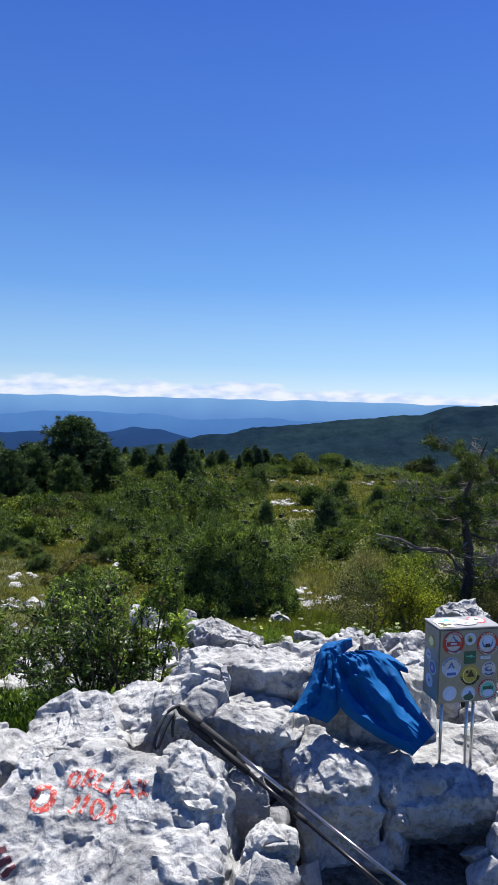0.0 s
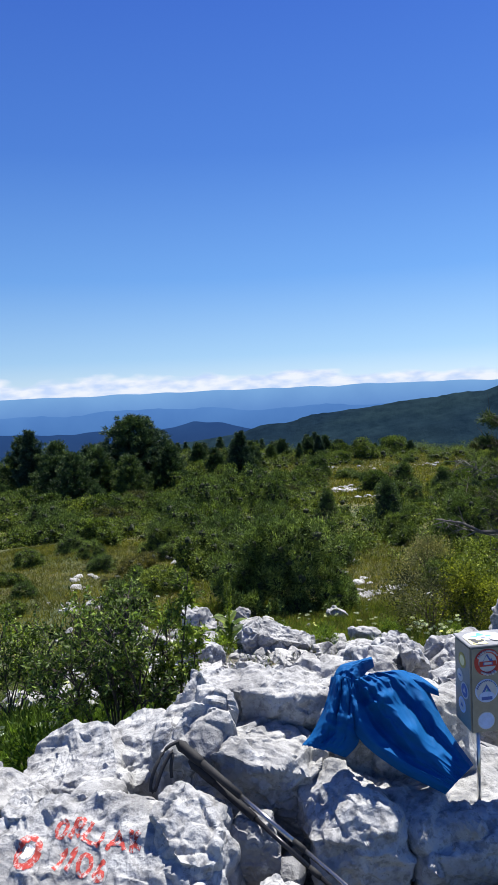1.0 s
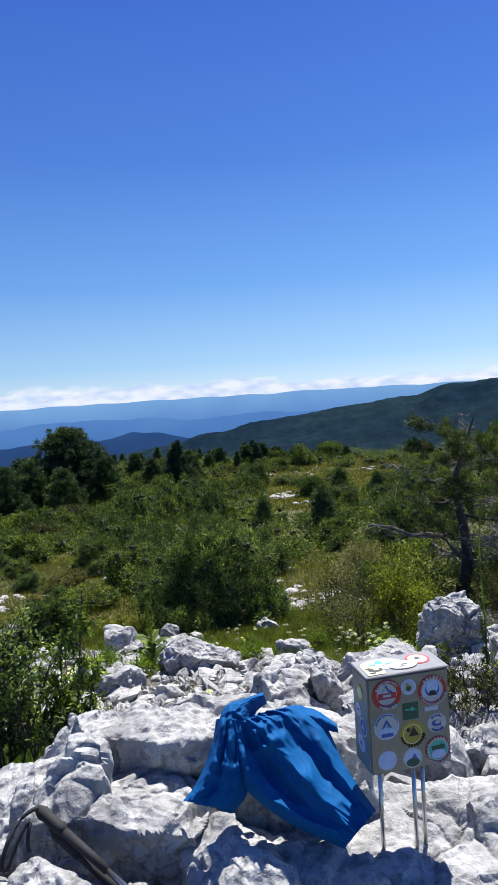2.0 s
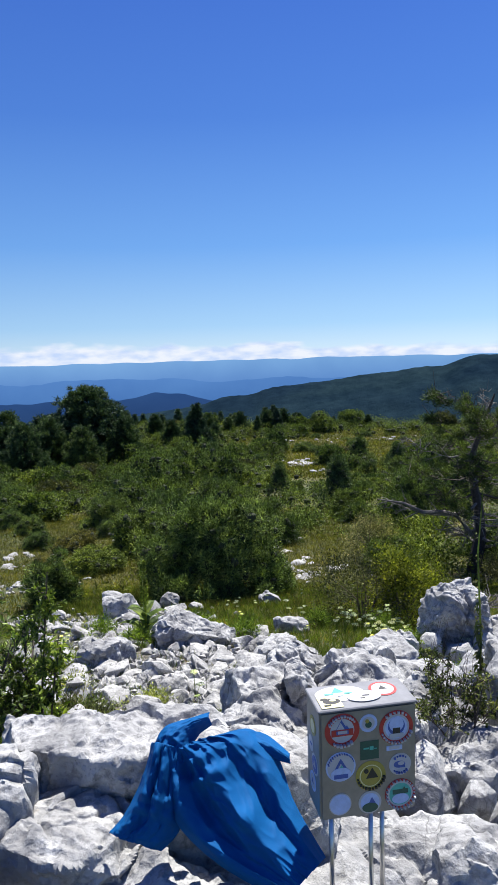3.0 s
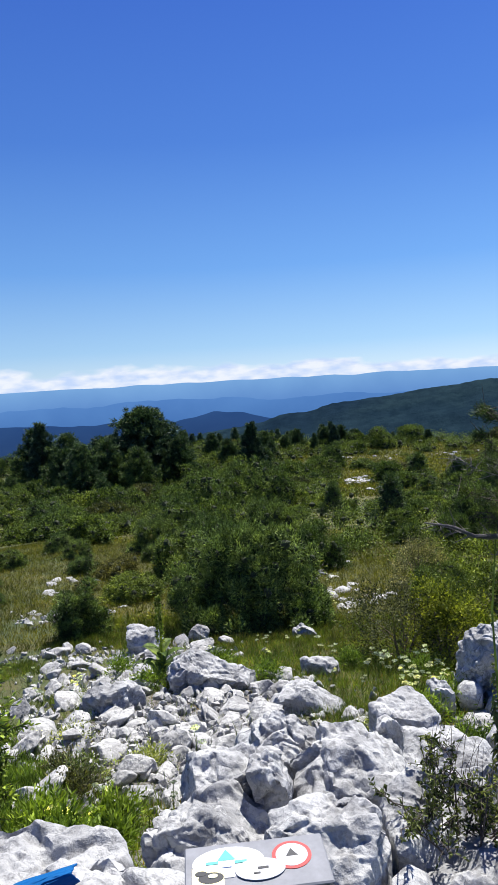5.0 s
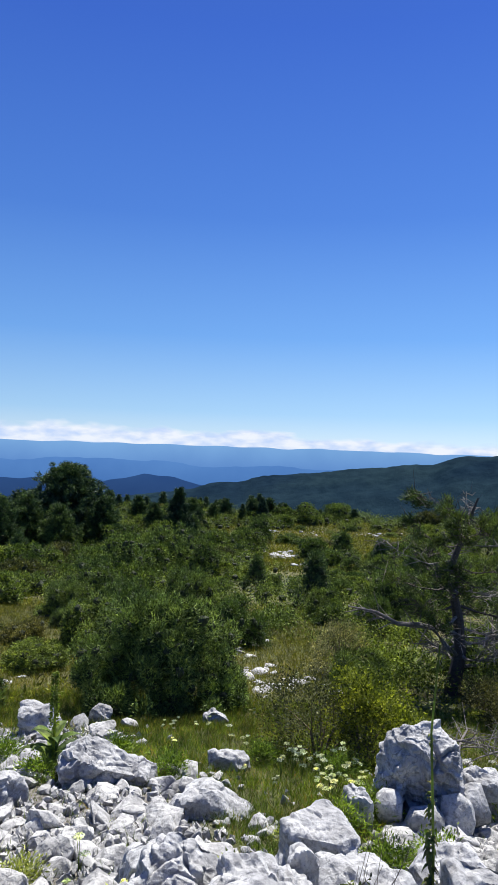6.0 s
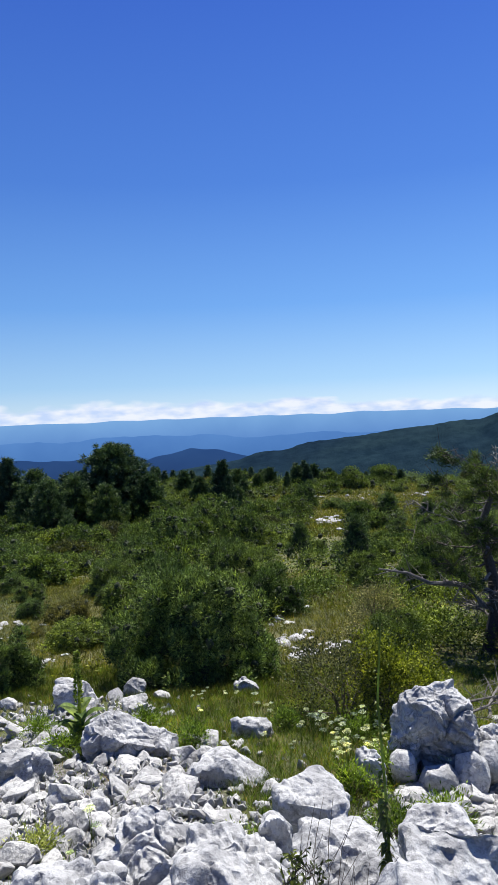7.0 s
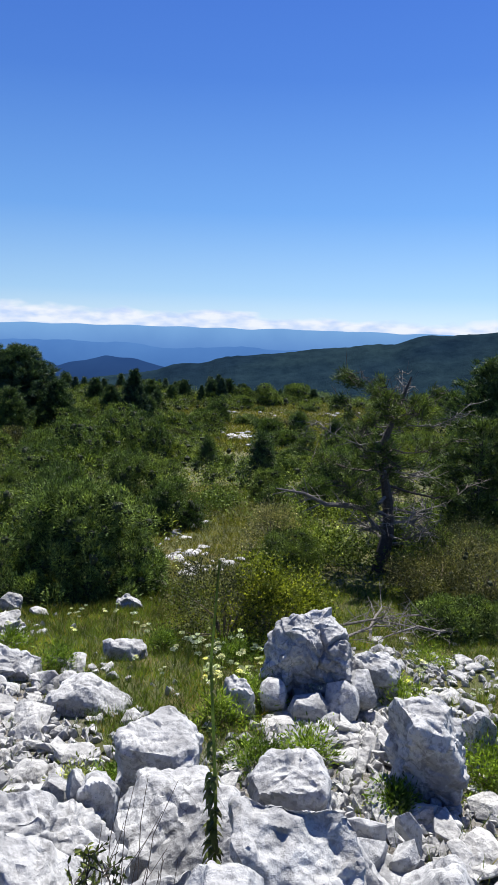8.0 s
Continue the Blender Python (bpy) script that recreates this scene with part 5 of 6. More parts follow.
for x, y, s, k in ((-22.5, 70, 1.2, 1), (-19.8, 64, 1.1, 1), (-13.4, 66, 1.05, 1), (-16.0, 61, 0.9, 1), (-28, 74, 1.3, 1), (-31.5, 76, 1.3, 0), (-25.0, 66, 1.0, 1), (-12.5, 92, 0.8, 1), (-10.5, 98, 0.75, 0), (-8.6, 104, 0.75, 1),
                   (-5.5, 104, 0.62, 1), (-3.9, 108, 0.72, 1), (-1.2, 106, 0.5, 0), (0.3, 110, 0.74, 1), (1.9, 109, 0.66, 0), (3.0, 112, 0.72, 1), (5.4, 111, 0.58, 1), (8.0, 113, 0.5, 1), (9.3, 112, 0.46, 0), (13.0, 114, 0.42, 1), (17.0, 114, 0.45, 1), (-16, 100, 0.8, 1),
                   (27.0, 60, 1.35, 0), (29.5, 62, 1.3, 0), (24.5, 52, 0.7, 1), (32, 66, 1.3, 0), (20.0, 50, 0.6, 1), (27.0, 50, 0.7, 1), (-24, 78, 1.2, 1), (-34, 80, 1.4, 1), (-20, 76, 1.1, 1)):
    place_copy(FAR_PINES[k], x, y, s, x * 1.7, 1.0, "pines of the slope")


far_tree = conifer("pine", 35, 5.5, 1.7, LEAF_PINE_FAR, "dark pine of the wood beyond the slope", 12, 8, 0.42, 0.10, 15, 0.06)
put_plant(far_tree, -9.0, 122.0, 0.6)
rng_w = np.random.default_rng(57)
for _ in range(70):
    y = rng_w.uniform(112, 150)
    place_copy(far_tree, rng_w.uniform(-0.34, 0.10) * y, y, rng_w.uniform(0.35, 0.8), rng_w.uniform(0, 6.28), rng_w.uniform(0.8, 1.1), "wood beyond the slope")

place_copy(FAR_PINES[1], 18.9, 45.0, 1.38, 2.0, 1.0, "pines of the slope")
place_copy(FAR_PINES[0], 21.0, 46.5, 1.15, 1.0, 1.0, "pines of the slope")
put_plant(conifer("pine", 34, 3.3, 1.55, LEAF_PINE_LIT, "bushy young pine beside the crooked one", 12, 9, 0.20, 0.035, 26, 0.10, 0.8), 8.7, 20.0)


def scrub_pine():
    """The crooked, half-dead pine with bare limbs."""
    rng = np.random.default_rng(44)
    ob = new("crooked_pine")
    tagged(ob, "crooked half-dead pine with a dark trunk and bare limbs", "pine")
    stem = [Vector(q) for q in ((0, 0, -0.2), (0.02, 0, 0.25), (0.10, 0.02, 0.65), (0.06, 0, 1.1), (-0.02, 0.02, 1.5), (-0.06, 0, 1.9), (0.10, 0, 2.35), (0.28, 0, 2.85))]
    trunk = ([], [])
    tube(trunk, stem, [0.15, 0.11, 0.085, 0.075, 0.062, 0.052, 0.036, 0.014], 9)
    link_mesh("trunk", *trunk, BARK, ob)

    def on_stem(f):
        q = f * (len(stem) - 1)
        return stem[int(q)].lerp(stem[min(int(q) + 1, len(stem) - 1)], q % 1)

    pts, outs = [], []
    for k in range(34):
        f = 0.22 + 0.76 * (k + rng.random()) / 34
        w = k * 2.4 + rng.normal() * 0.4
        o = on_stem(f)
        reach = rng.uniform(0.75, 1.6) * (1.1 - 0.42 * f) * (0.6 if f < 0.36 else 1.0)
        rise = rng.uniform(-0.1, 0.55) - 0.1 * (f > 0.8)
        way = Vector((math.cos(w), math.sin(w), 0))
        side = Vector((-way.y, way.x, 0))
        limb_pts = [o + way * reach * u + side * rng.normal() * 0.10 * reach + Vector((0, 0, reach * (rise * u ** 1.5 - 0.12 * math.sin(math.pi * u)))) for u in (0, 0.25, 0.5, 0.75, 1.0)]
        limb_pts[0] = o
        bare = f < 0.36 or rng.random() < 0.12
        thick = 0.034 * (1.15 - f)
        limb = ([], [])
        tube(limb, limb_pts, [thick, thick * 0.8, thick * 0.55, thick * 0.35, 0.004], 5)
        for _ in range(13):
            u = rng.uniform(0.3, 1.0) * 4
            q = limb_pts[int(u)].lerp(limb_pts[min(int(u) + 1, 4)], u % 1)
            out = (way * rng.uniform(0.2, 0.9) + side * rng.normal() * 0.8 + Vector((0, 0, rng.uniform(-0.2, 0.7)))).normalized()
            size = rng.uniform(0.15, 0.42) * (1.2 - 0.6 * f)
            tip = q + out * size
            tube(limb, [q, q.lerp(tip, 0.5) + Vector(rng.normal(size=3) * 0.03), tip], [0.008, 0.006, 0.003], 3)
            for _ in range(2):
                fork = q.lerp(tip, rng.uniform(0.3, 0.9))
                tube(limb, [fork, fork + Vector(rng.normal(size=3) * 0.12)], [0.005, 0.0025], 3)
            if not bare and rng.random() < 0.30 + 0.35 * f:
                for h in (0.55, 0.8, 1.0):
                    pts.append(np.array(q.lerp(tip, h)))
                    outs.append(np.array(out) + [0, 0, 0.5])
        link_mesh("limb", *limb, GREYWOOD if bare else BARK, ob, "bleached leafless limb" if bare else "")
    reach = ([], [])
    tube(reach, [(0.07, 0, 0.62), (-0.12, -0.06, 0.75), (-0.32, -0.12, 1.02), (-0.55, -0.18, 1.08), (-0.85, -0.25, 1.10), (-1.15, -0.3, 1.26), (-1.55, -0.35, 1.34)], [0.055, 0.05, 0.042, 0.036, 0.03, 0.02, 0.008], 7)
    for x, z, dx, dz in ((-0.6, 1.08, -0.2, 0.25), (-0.9, 1.12, -0.25, -0.1), (-1.1, 1.24, -0.1, 0.3), (-1.3, 1.3, -0.3, -0.06), (-0.45, 1.04, -0.15, -0.25)):
        tube(reach, [(x, -0.25, z), (x + dx, -0.3, z + dz)], [0.012, 0.004], 4)
    link_mesh("limb", *reach, GREYWOOD, ob, "long bleached leafless limb")
    pts, outs = np.array(pts), np.array(outs)
    k = np.repeat(np.arange(len(pts)), 64)
    v, f = blades(rng, pts[k] + rng.normal(size=(len(k), 3)) * 0.035, outs[k] * 0.8 + rng.normal(size=(len(k), 3)) * 0.6, 0.075 * rng.uniform(0.6, 1.2, len(k)), 0.010 * np.ones(len(k)), False)
    link_mesh("crown", v, f, LEAF_PINE_LIT, ob)
    return put_plant(ob, 5.05, 15.4, 1.38, 0, 0.1)


scrub_pine()


def dead_branch(seed, x, y, length, turn):
    """A fallen, bleached branch with bare side twigs."""
    rng = np.random.default_rng(seed)
    ob = new("dead_branch")
    tagged(ob, "bleached fallen branch with bare twigs lying among stones", "branch", "fallen branches by the craggy boulder")
    main = [Vector((length * (u - 0.5), rng.normal() * 0.05, 0.10 + 0.16 * math.sin(3 * u) + rng.normal() * 0.02)) for u in (0, 0.2, 0.4, 0.6, 0.8, 1.0)]
    store = ([], [])
    tube(store, main, [0.022, 0.019, 0.015, 0.012, 0.008, 0.003], 6)
    link_mesh("limb", *store, GREYWOOD, ob)
    for k in range(11):
        u = rng.uniform(0.5, 4.9)
        q = main[int(u)].lerp(main[int(u) + 1], u % 1)
        out = Vector((rng.uniform(0.2, 1.0), rng.normal() * 0.8, rng.uniform(-0.1, 0.7))).normalized() * length * rng.uniform(0.15, 0.4)
        side = ([], [])
        tube(side, [q, q + out * 0.5 + Vector(rng.normal(size=3) * 0.02), q + out], [0.007, 0.005, 0.002], 4)
        for _ in range(2):
            e = q + out * rng.uniform(0.4, 0.8)
            tube(side, [e, e + Vector(rng.normal(size=3) * 0.09)], [0.004, 0.002], 3)
        link_mesh("twig", *side, GREYWOOD, ob)
    ob.matrix_world = pose(x, y, float(ground_z(x, y)), 0, 0, turn)


for seed, x, y, length, turn in ((71, 4.05, 11.0, 1.5, -8), (72, 4.35, 10.7, 1.3, 200), (73, 3.75, 10.6, 1.1, 25), (74, 4.75, 11.2, 1.0, 150), (75, 4.1, 11.4, 1.2, 60)):
    dead_branch(seed, x, y, length, turn)


def grass_cover():
    rng = np.random.default_rng(61)
    zones = [("weeds", LEAF_WEED, 26000, (-2.6, -0.75), (3.5, 6.9), 0.15, 0.017, "bright green weeds behind the outcrop"),
             ("grass", GRASS, 210000, (-3.5, 5.5), (4.0, 13.8), 0.13, 0.007, "tufts of green and straw-coloured mountain grass"),
             ("dry_grass", DRY_GRASS, 200000, (-13, 3.4), (11, 30), 0.15, 0.012, "dry brownish grass of the clearing")]
    for name, mat, n, xr, yr, length, width, label in zones:
        tx, ty = rng.uniform(*xr, n // 22), rng.uniform(*yr, n // 22)
        k = rng.integers(0, len(tx), n)
        wide = 0.32 if name == "dry_grass" else 0.10
        x, y = tx[k] + rng.normal(size=n) * wide, ty[k] + rng.normal(size=n) * wide
        bare = np.zeros(n, bool)
        for sx0, sy0, sx, sy, *_ in SCREE:
            bare |= (((x - sx0) / (1.25 * sx)) ** 2 + ((y - sy0) / (1.25 * sy)) ** 2 < 1) & (np.arange(n) % 9 > 0)
        x, y, n = x[~bare], y[~bare], int((~bare).sum())
        c = np.stack([x, y, ground_z(x, y) - 0.01], 1)
        d = np.stack([rng.normal(size=n) * 0.55, rng.normal(size=n) * 0.55, np.ones(n)], 1)
        v, f = blades(rng, c, d, length * rng.uniform(0.4, 1.3, n), width * rng.uniform(0.6, 1.2, n), False)
        tagged(link_mesh(name, v, f, mat), label, "grass", kind="stuff")
    n = 70000
    x, y = rng.uniform(-6, 27, n), rng.uniform(52, 117, n)
    d = np.stack([rng.normal(size=n) * 0.5, rng.normal(size=n) * 0.5, np.ones(n)], 1)
    v, f = blades(rng, np.stack([x, y, ground_z(x, y) - 0.02], 1), d, rng.uniform(0.15, 0.45, n), rng.uniform(0.06, 0.12, n), False)
    tagged(link_mesh("meadow_grass", v, f, DRY_GRASS), "pale olive grass of the far meadow", "grass", kind="stuff")
    n = 110000
    y = 13 + 106 * rng.random(n) ** 1.3
    x = rng.uniform(-0.47, 0.52, n) * (y + 6)
    keep = np.array([not open_patch(a, b) or (b > 45 and rng.random() < 0.85) for a, b in zip(x, y)])
    x, y, n = x[keep], y[keep], int(keep.sum())
    c = np.stack([x, y, ground_z(x, y)], 1)
    c[:, 2] += 0.25 * rng.random(n) ** 2 * np.clip(fbm(x * 0.9, y * 0.9, 77, 3) + 0.4, 0, 1)
    d = rng.normal(size=(n, 3)) + np.array([0, 0, 0.5])
    s = 0.5 + y / 60
    v, f = blades(rng, c, d, 0.13 * s * rng.uniform(0.5, 1.5, n), 0.06 * s * rng.uniform(0.6, 1.2, n), True)
    tagged(link_mesh("undergrowth", v, f, LOW_GROWTH), "low olive-green undergrowth of the slope", "undergrowth", kind="stuff")


grass_cover()


# ---- summit box ----
def summit_box():
    ob = new("summit_box")
    tagged(ob, "stainless steel logbook box on tube legs covered in round stickers", "box")
    ob.matrix_world = pose(0.846, 2.850, 0.0, 0, 0, 12)
    w, d, z0, z1 = 0.292, 0.140, 0.280, 0.612
    bm = bmesh.new()
    bmesh.ops.create_cube(bm, size=1, matrix=Matrix.Translation((w / 2, d / 2, (z0 + z1) / 2)) @ Matrix.Diagonal((w, d, z1 - z0, 1)))
    bmesh.ops.bevel(bm, geom=list(bm.edges), offset=0.006, segments=2, affect='EDGES')
    part("body", bm, STEEL, ob)
    bm = bmesh.new()
    bmesh.ops.create_cube(bm, size=1, matrix=Matrix.Translation((w / 2, d / 2, z1 + 0.003)) @ Matrix.Diagonal((w + 0.008, d + 0.008, 0.008, 1)))
    bmesh.ops.bevel(bm, geom=list(bm.edges), offset=0.003, segments=1, affect='EDGES')
    part("lid", bm, STEEL_TOP, ob, "flat overhanging steel lid")
    for x, y, low in ((0.040, 0.03, -0.06), (0.160, 0.025, -0.12), (0.205, 0.05, -0.08)):
        store = ([], [])
        tube(store, [(x, y, low), (x, y, z0 + 0.002)], [0.0072, 0.0072], 12)
        link_mesh("leg", *store, TUBE, ob, "", True)

    def disc(layers, place, plane, lift=0.0):
        """A round or square sticker from printed layers: (shape, radius, x, y, material index)."""
        mats = [STEEL, WHITE, RED, NAVY, SKYBLUE, GREEN, TEAL, GOLD, BLACK, CREAM]
        bm = bmesh.new()
        for k, (shape, r, x, y, mi) in enumerate(layers):
            sides, spin, sx, sy = {"o": (28, 0, 1, 1), "s": (4, math.pi / 4, 1, 1), "t": (3, math.pi / 2, 1, 1), "e": (28, 0, 1, 0.6), "b": (4, math.pi / 4, 1, 0.3)}[shape]
            z = 0.0012 + 0.0005 * k
            top = [bm.verts.new((x + r * sx * math.cos(spin + 2 * math.pi * j / sides), y + r * sy * math.sin(spin + 2 * math.pi * j / sides), z)) for j in range(sides)]
            low = [bm.verts.new((v.co.x, v.co.y, 0.0)) for v in top]
            f = bm.faces.new(top)
            f.material_index = mi
            for j in range(sides):
                g = bm.faces.new((low[j], low[(j + 1) % sides], top[(j + 1) % sides], top[j]))
                g.material_index = mi
        p = part("sticker", bm, mats, ob)
        u, v = place
        if plane == "front":
            p.matrix_local = Matrix.Translation((u * w, 0, z0 + v * (z1 - z0))) @ pose(0, 0, 0, 90, 0, 0)
        elif plane == "left":
            p.matrix_local = Matrix.Translation((0, d * (1 - u), z0 + v * (z1 - z0))) @ pose(0, 0, 0, 90, 0, -90)
        else:
            p.matrix_local = Matrix.Translation((u * w, v * d, z1 + 0.0072 + lift))

    def bars(r, size, a0, a1, n, mi):
        return [("s", size * (1.0 if k % 3 else 0.7), r * math.cos(radians(a0 + (a1 - a0) * k / (n - 1))), r * math.sin(radians(a0 + (a1 - a0) * k / (n - 1))), mi) for k in range(n)]

    disc([("o", 0.052, 0, 0, 2), ("o", 0.036, 0, 0, 1), ("t", 0.024, -0.002, 0.010, 3), ("t", 0.015, -0.005, 0.011, 1), ("t", 0.012, 0.014, 0.004, 3), ("b", 0.046, 0, -0.005, 2), ("b", 0.026, 0, -0.004, 3), ("b", 0.020, 0, -0.003, 1)]
         + bars(0.044, 0.0045, 35, 150, 11, 1) + bars(0.044, 0.0055, 235, 305, 6, 1), (0.23, 0.82), "front")
    disc([("o", 0.027, 0, 0, 4), ("o", 0.019, 0, 0, 1), ("o", 0.010, 0, -0.004, 5), ("o", 0.006, -0.004, 0.007, 7)], (0.50, 0.86), "front")
    disc([("o", 0.052, 0, 0, 2), ("o", 0.040, 0, 0, 1), ("o", 0.034, 0, 0, 4), ("o", 0.026, 0, 0.004, 3), ("o", 0.022, 0, 0.010, 4), ("s", 0.016, 0, -0.012, 8), ("b", 0.030, 0, -0.024, 1)] + bars(0.046, 0.005, 50, 130, 6, 1) + bars(0.046, 0.004, 200, 340, 12, 1), (0.79, 0.79), "front")
    disc([("s", 0.040, 0, 0, 5), ("b", 0.012, -0.010, 0.006, 6), ("s", 0.008, 0.006, 0.006, 6), ("b", 0.006, 0.018, 0.004, 6)], (0.51, 0.61), "front")
    disc([("o", 0.045, 0, 0, 4), ("o", 0.040, 0, 0, 1), ("t", 0.030, 0, -0.004, 3), ("t", 0.019, 0, -0.008, 1), ("t", 0.011, 0.002, -0.004, 6), ("e", 0.030, 0, -0.020, 4), ("b", 0.030, 0, -0.028, 3)] + bars(0.0405, 0.0022, 20, 160, 14, 3), (0.21, 0.49), "front")
    disc([("o", 0.046, 0, 0, 7), ("o", 0.034, 0, 0, 9), ("o", 0.031, 0, 0, 7), ("t", 0.022, 0.004, 0.004, 8), ("o", 0.007, -0.014, 0.016, 8)] + bars(0.040, 0.005, 190, 350, 12, 8), (0.52, 0.37), "front")
    disc([("o", 0.034, 0, 0, 1), ("e", 0.018, -0.002, 0.0, 3), ("e", 0.010, 0.003, 0.003, 1), ("b", 0.010, 0.008, -0.008, 3)] + bars(0.026, 0.004, 50, 130, 5, 3) + bars(0.026, 0.004, 225, 315, 6, 3), (0.83, 0.44), "front")
    disc([("o", 0.034, 0, 0, 1), ("o", 0.031, 0, 0, 4)], (0.20, 0.14), "front")
    disc([("o", 0.035, 0, 0, 1), ("o", 0.029, 0, 0, 4), ("t", 0.018, -0.008, 0.0, 4), ("t", 0.020, 0.006, -0.004, 3), ("e", 0.024, 0, -0.015, 5)], (0.51, 0.12), "front")
    disc([("o", 0.047, 0, 0, 2), ("o", 0.039, 0, 0, 1), ("o", 0.034, 0, 0, 6), ("b", 0.034, 0, 0.008, 5), ("t", 0.012, 0.012, 0.010, 5), ("e", 0.026, 0, -0.014, 4)] + bars(0.043, 0.0035, 0, 345, 24, 1), (0.83, 0.16), "front")
    disc([("b", 0.034, 0, 0, 4), ("b", 0.022, 0, 0.001, 1)], (0.77, 0.60), "front")
    disc([("e", 0.076, 0, 0, 1), ("t", 0.022, -0.004, 0.016, 6), ("b", 0.018, -0.034, 0.000, 6), ("b", 0.018, 0.026, -0.004, 6), ("b", 0.014, -0.004, -0.014, 4)], (0.30, 0.60), "top")
    disc([("o", 0.042, 0, 0, 2), ("o", 0.034, 0, 0, 1), ("t", 0.015, 0, 0.003, 8)], (0.76, 0.60), "top")
    disc([("s", 0.046, 0, 0, 9), ("e", 0.026, 0.006, 0.002, 8), ("e", 0.012, -0.014, 0.016, 8), ("e", 0.010, 0.010, 0.006, 9), ("b", 0.014, -0.012, -0.020, 8)], (0.15, 0.28), "top", 0.0012)
    disc([("e", 0.052, 0, 0, 1), ("b", 0.016, 0.006, 0.002, 8), ("b", 0.010, -0.008, -0.012, 8)], (0.52, 0.36), "top", 0.0024)
    disc([("o", 0.030, 0, 0, 7), ("o", 0.02, 0, 0, 9)], (0.5, 0.78), "left")
    disc([("o", 0.032, 0, 0, 1), ("o", 0.026, 0, 0, 3), ("t", 0.014, 0, 0, 1)], (0.62, 0.44), "left")
    disc([("o", 0.030, 0, 0, 4), ("o", 0.022, 0, 0, 1), ("t", 0.012, 0, 0, 3)], (0.45, 0.24), "left")
    disc([("o", 0.024, 0, 0, 1), ("b", 0.016, 0, 0, 3)], (0.35, 0.58), "left")


summit_box()


# ---- jacket ----
def along(points, t):
    """A smooth way through the points, t from 0 to 1."""
    n = len(points) - 1
    k = min(int(t * n), n - 1)
    f = t * n - k
    p = [Vector(points[max(0, min(n, k + j))]) for j in (-1, 0, 1, 2)]
    return 0.5 * ((2 * p[1]) + (p[2] - p[0]) * f + (2 * p[0] - 5 * p[1] + 4 * p[2] - p[3]) * f * f + (3 * p[1] - p[0] - 3 * p[2] + p[3]) * f ** 3)


def draped(name, left, right, parent, bulge, folds, swags, seed, nu=80, nv=90, label="", hem=0.0):
    """Cloth between two edges. folds run along it: (place, drift, width, height, from, to); swags sag across it: (place, height, sag)."""
    bm = bmesh.new()
    grid = []
    out = Vector((-0.1, -0.80, 0.60)).normalized()
    for i in range(nv + 1):
        v = i / nv
        a, b = along(left, v), along(right, v)
        row = []
        for j in range(nu + 1):
            u = j / nu
            w = u + 0.05 * noise.noise(Vector((u * 2.0, v * 2.4, seed))) + 0.02 * noise.noise(Vector((u * 6, v * 6, seed + 3)))
            edge = math.sin(math.pi * min(max(u, 0.03), 0.97)) ** 0.35
            h = bulge * math.sin(math.pi * u) ** 0.8
            for at, drift, wide, amp, v0, v1 in folds:
                k = min(1.0, max(0.0, (v - v0) * 5 + 0.35)) * min(1.0, max(0.0, (v1 - v) * 5 + 0.35))
                d = (w - at - drift * v) / (wide * (0.7 + 0.6 * v))
                h += amp * k * edge * math.exp(-d * d)
            for at, amp, sag in swags:
                d = (v + 0.05 * noise.noise(Vector((u * 3, at * 9, seed + 5))) - at - sag * math.sin(math.pi * u)) / 0.045
                h += amp * math.exp(-d * d) * math.sin(math.pi * u) ** 1.5
            h += 0.24 * bulge * ((1 - abs(noise.noise(Vector((u * 4.2 + 2.5 * v, v * 3.4 - 2.6 * u, seed + 11))))) ** 4 - 0.3) * edge
            h += 0.13 * bulge * ((1 - abs(noise.noise(Vector((u * 9 - 3.0 * v, v * 6 + 2.0 * u, seed + 17))))) ** 4 - 0.3) * edge
            h += 0.004 * noise.noise(Vector((u * 13, v * 13, seed + 7))) - hem * max(0.0, v - 0.93) * 6
            row.append(bm.verts.new(a.lerp(b, u) + out * h))
        grid.append(row)
    for i in range(nv):
        for j in range(nu):
            bm.faces.new((grid[i][j], grid[i][j + 1], grid[i + 1][j + 1], grid[i + 1][j]))
    bmesh.ops.recalc_face_normals(bm, faces=bm.faces)
    bmesh.ops.solidify(bm, geom=list(bm.faces), thickness=0.004)
    return part(name, bm, CLOTH, parent, label, True)


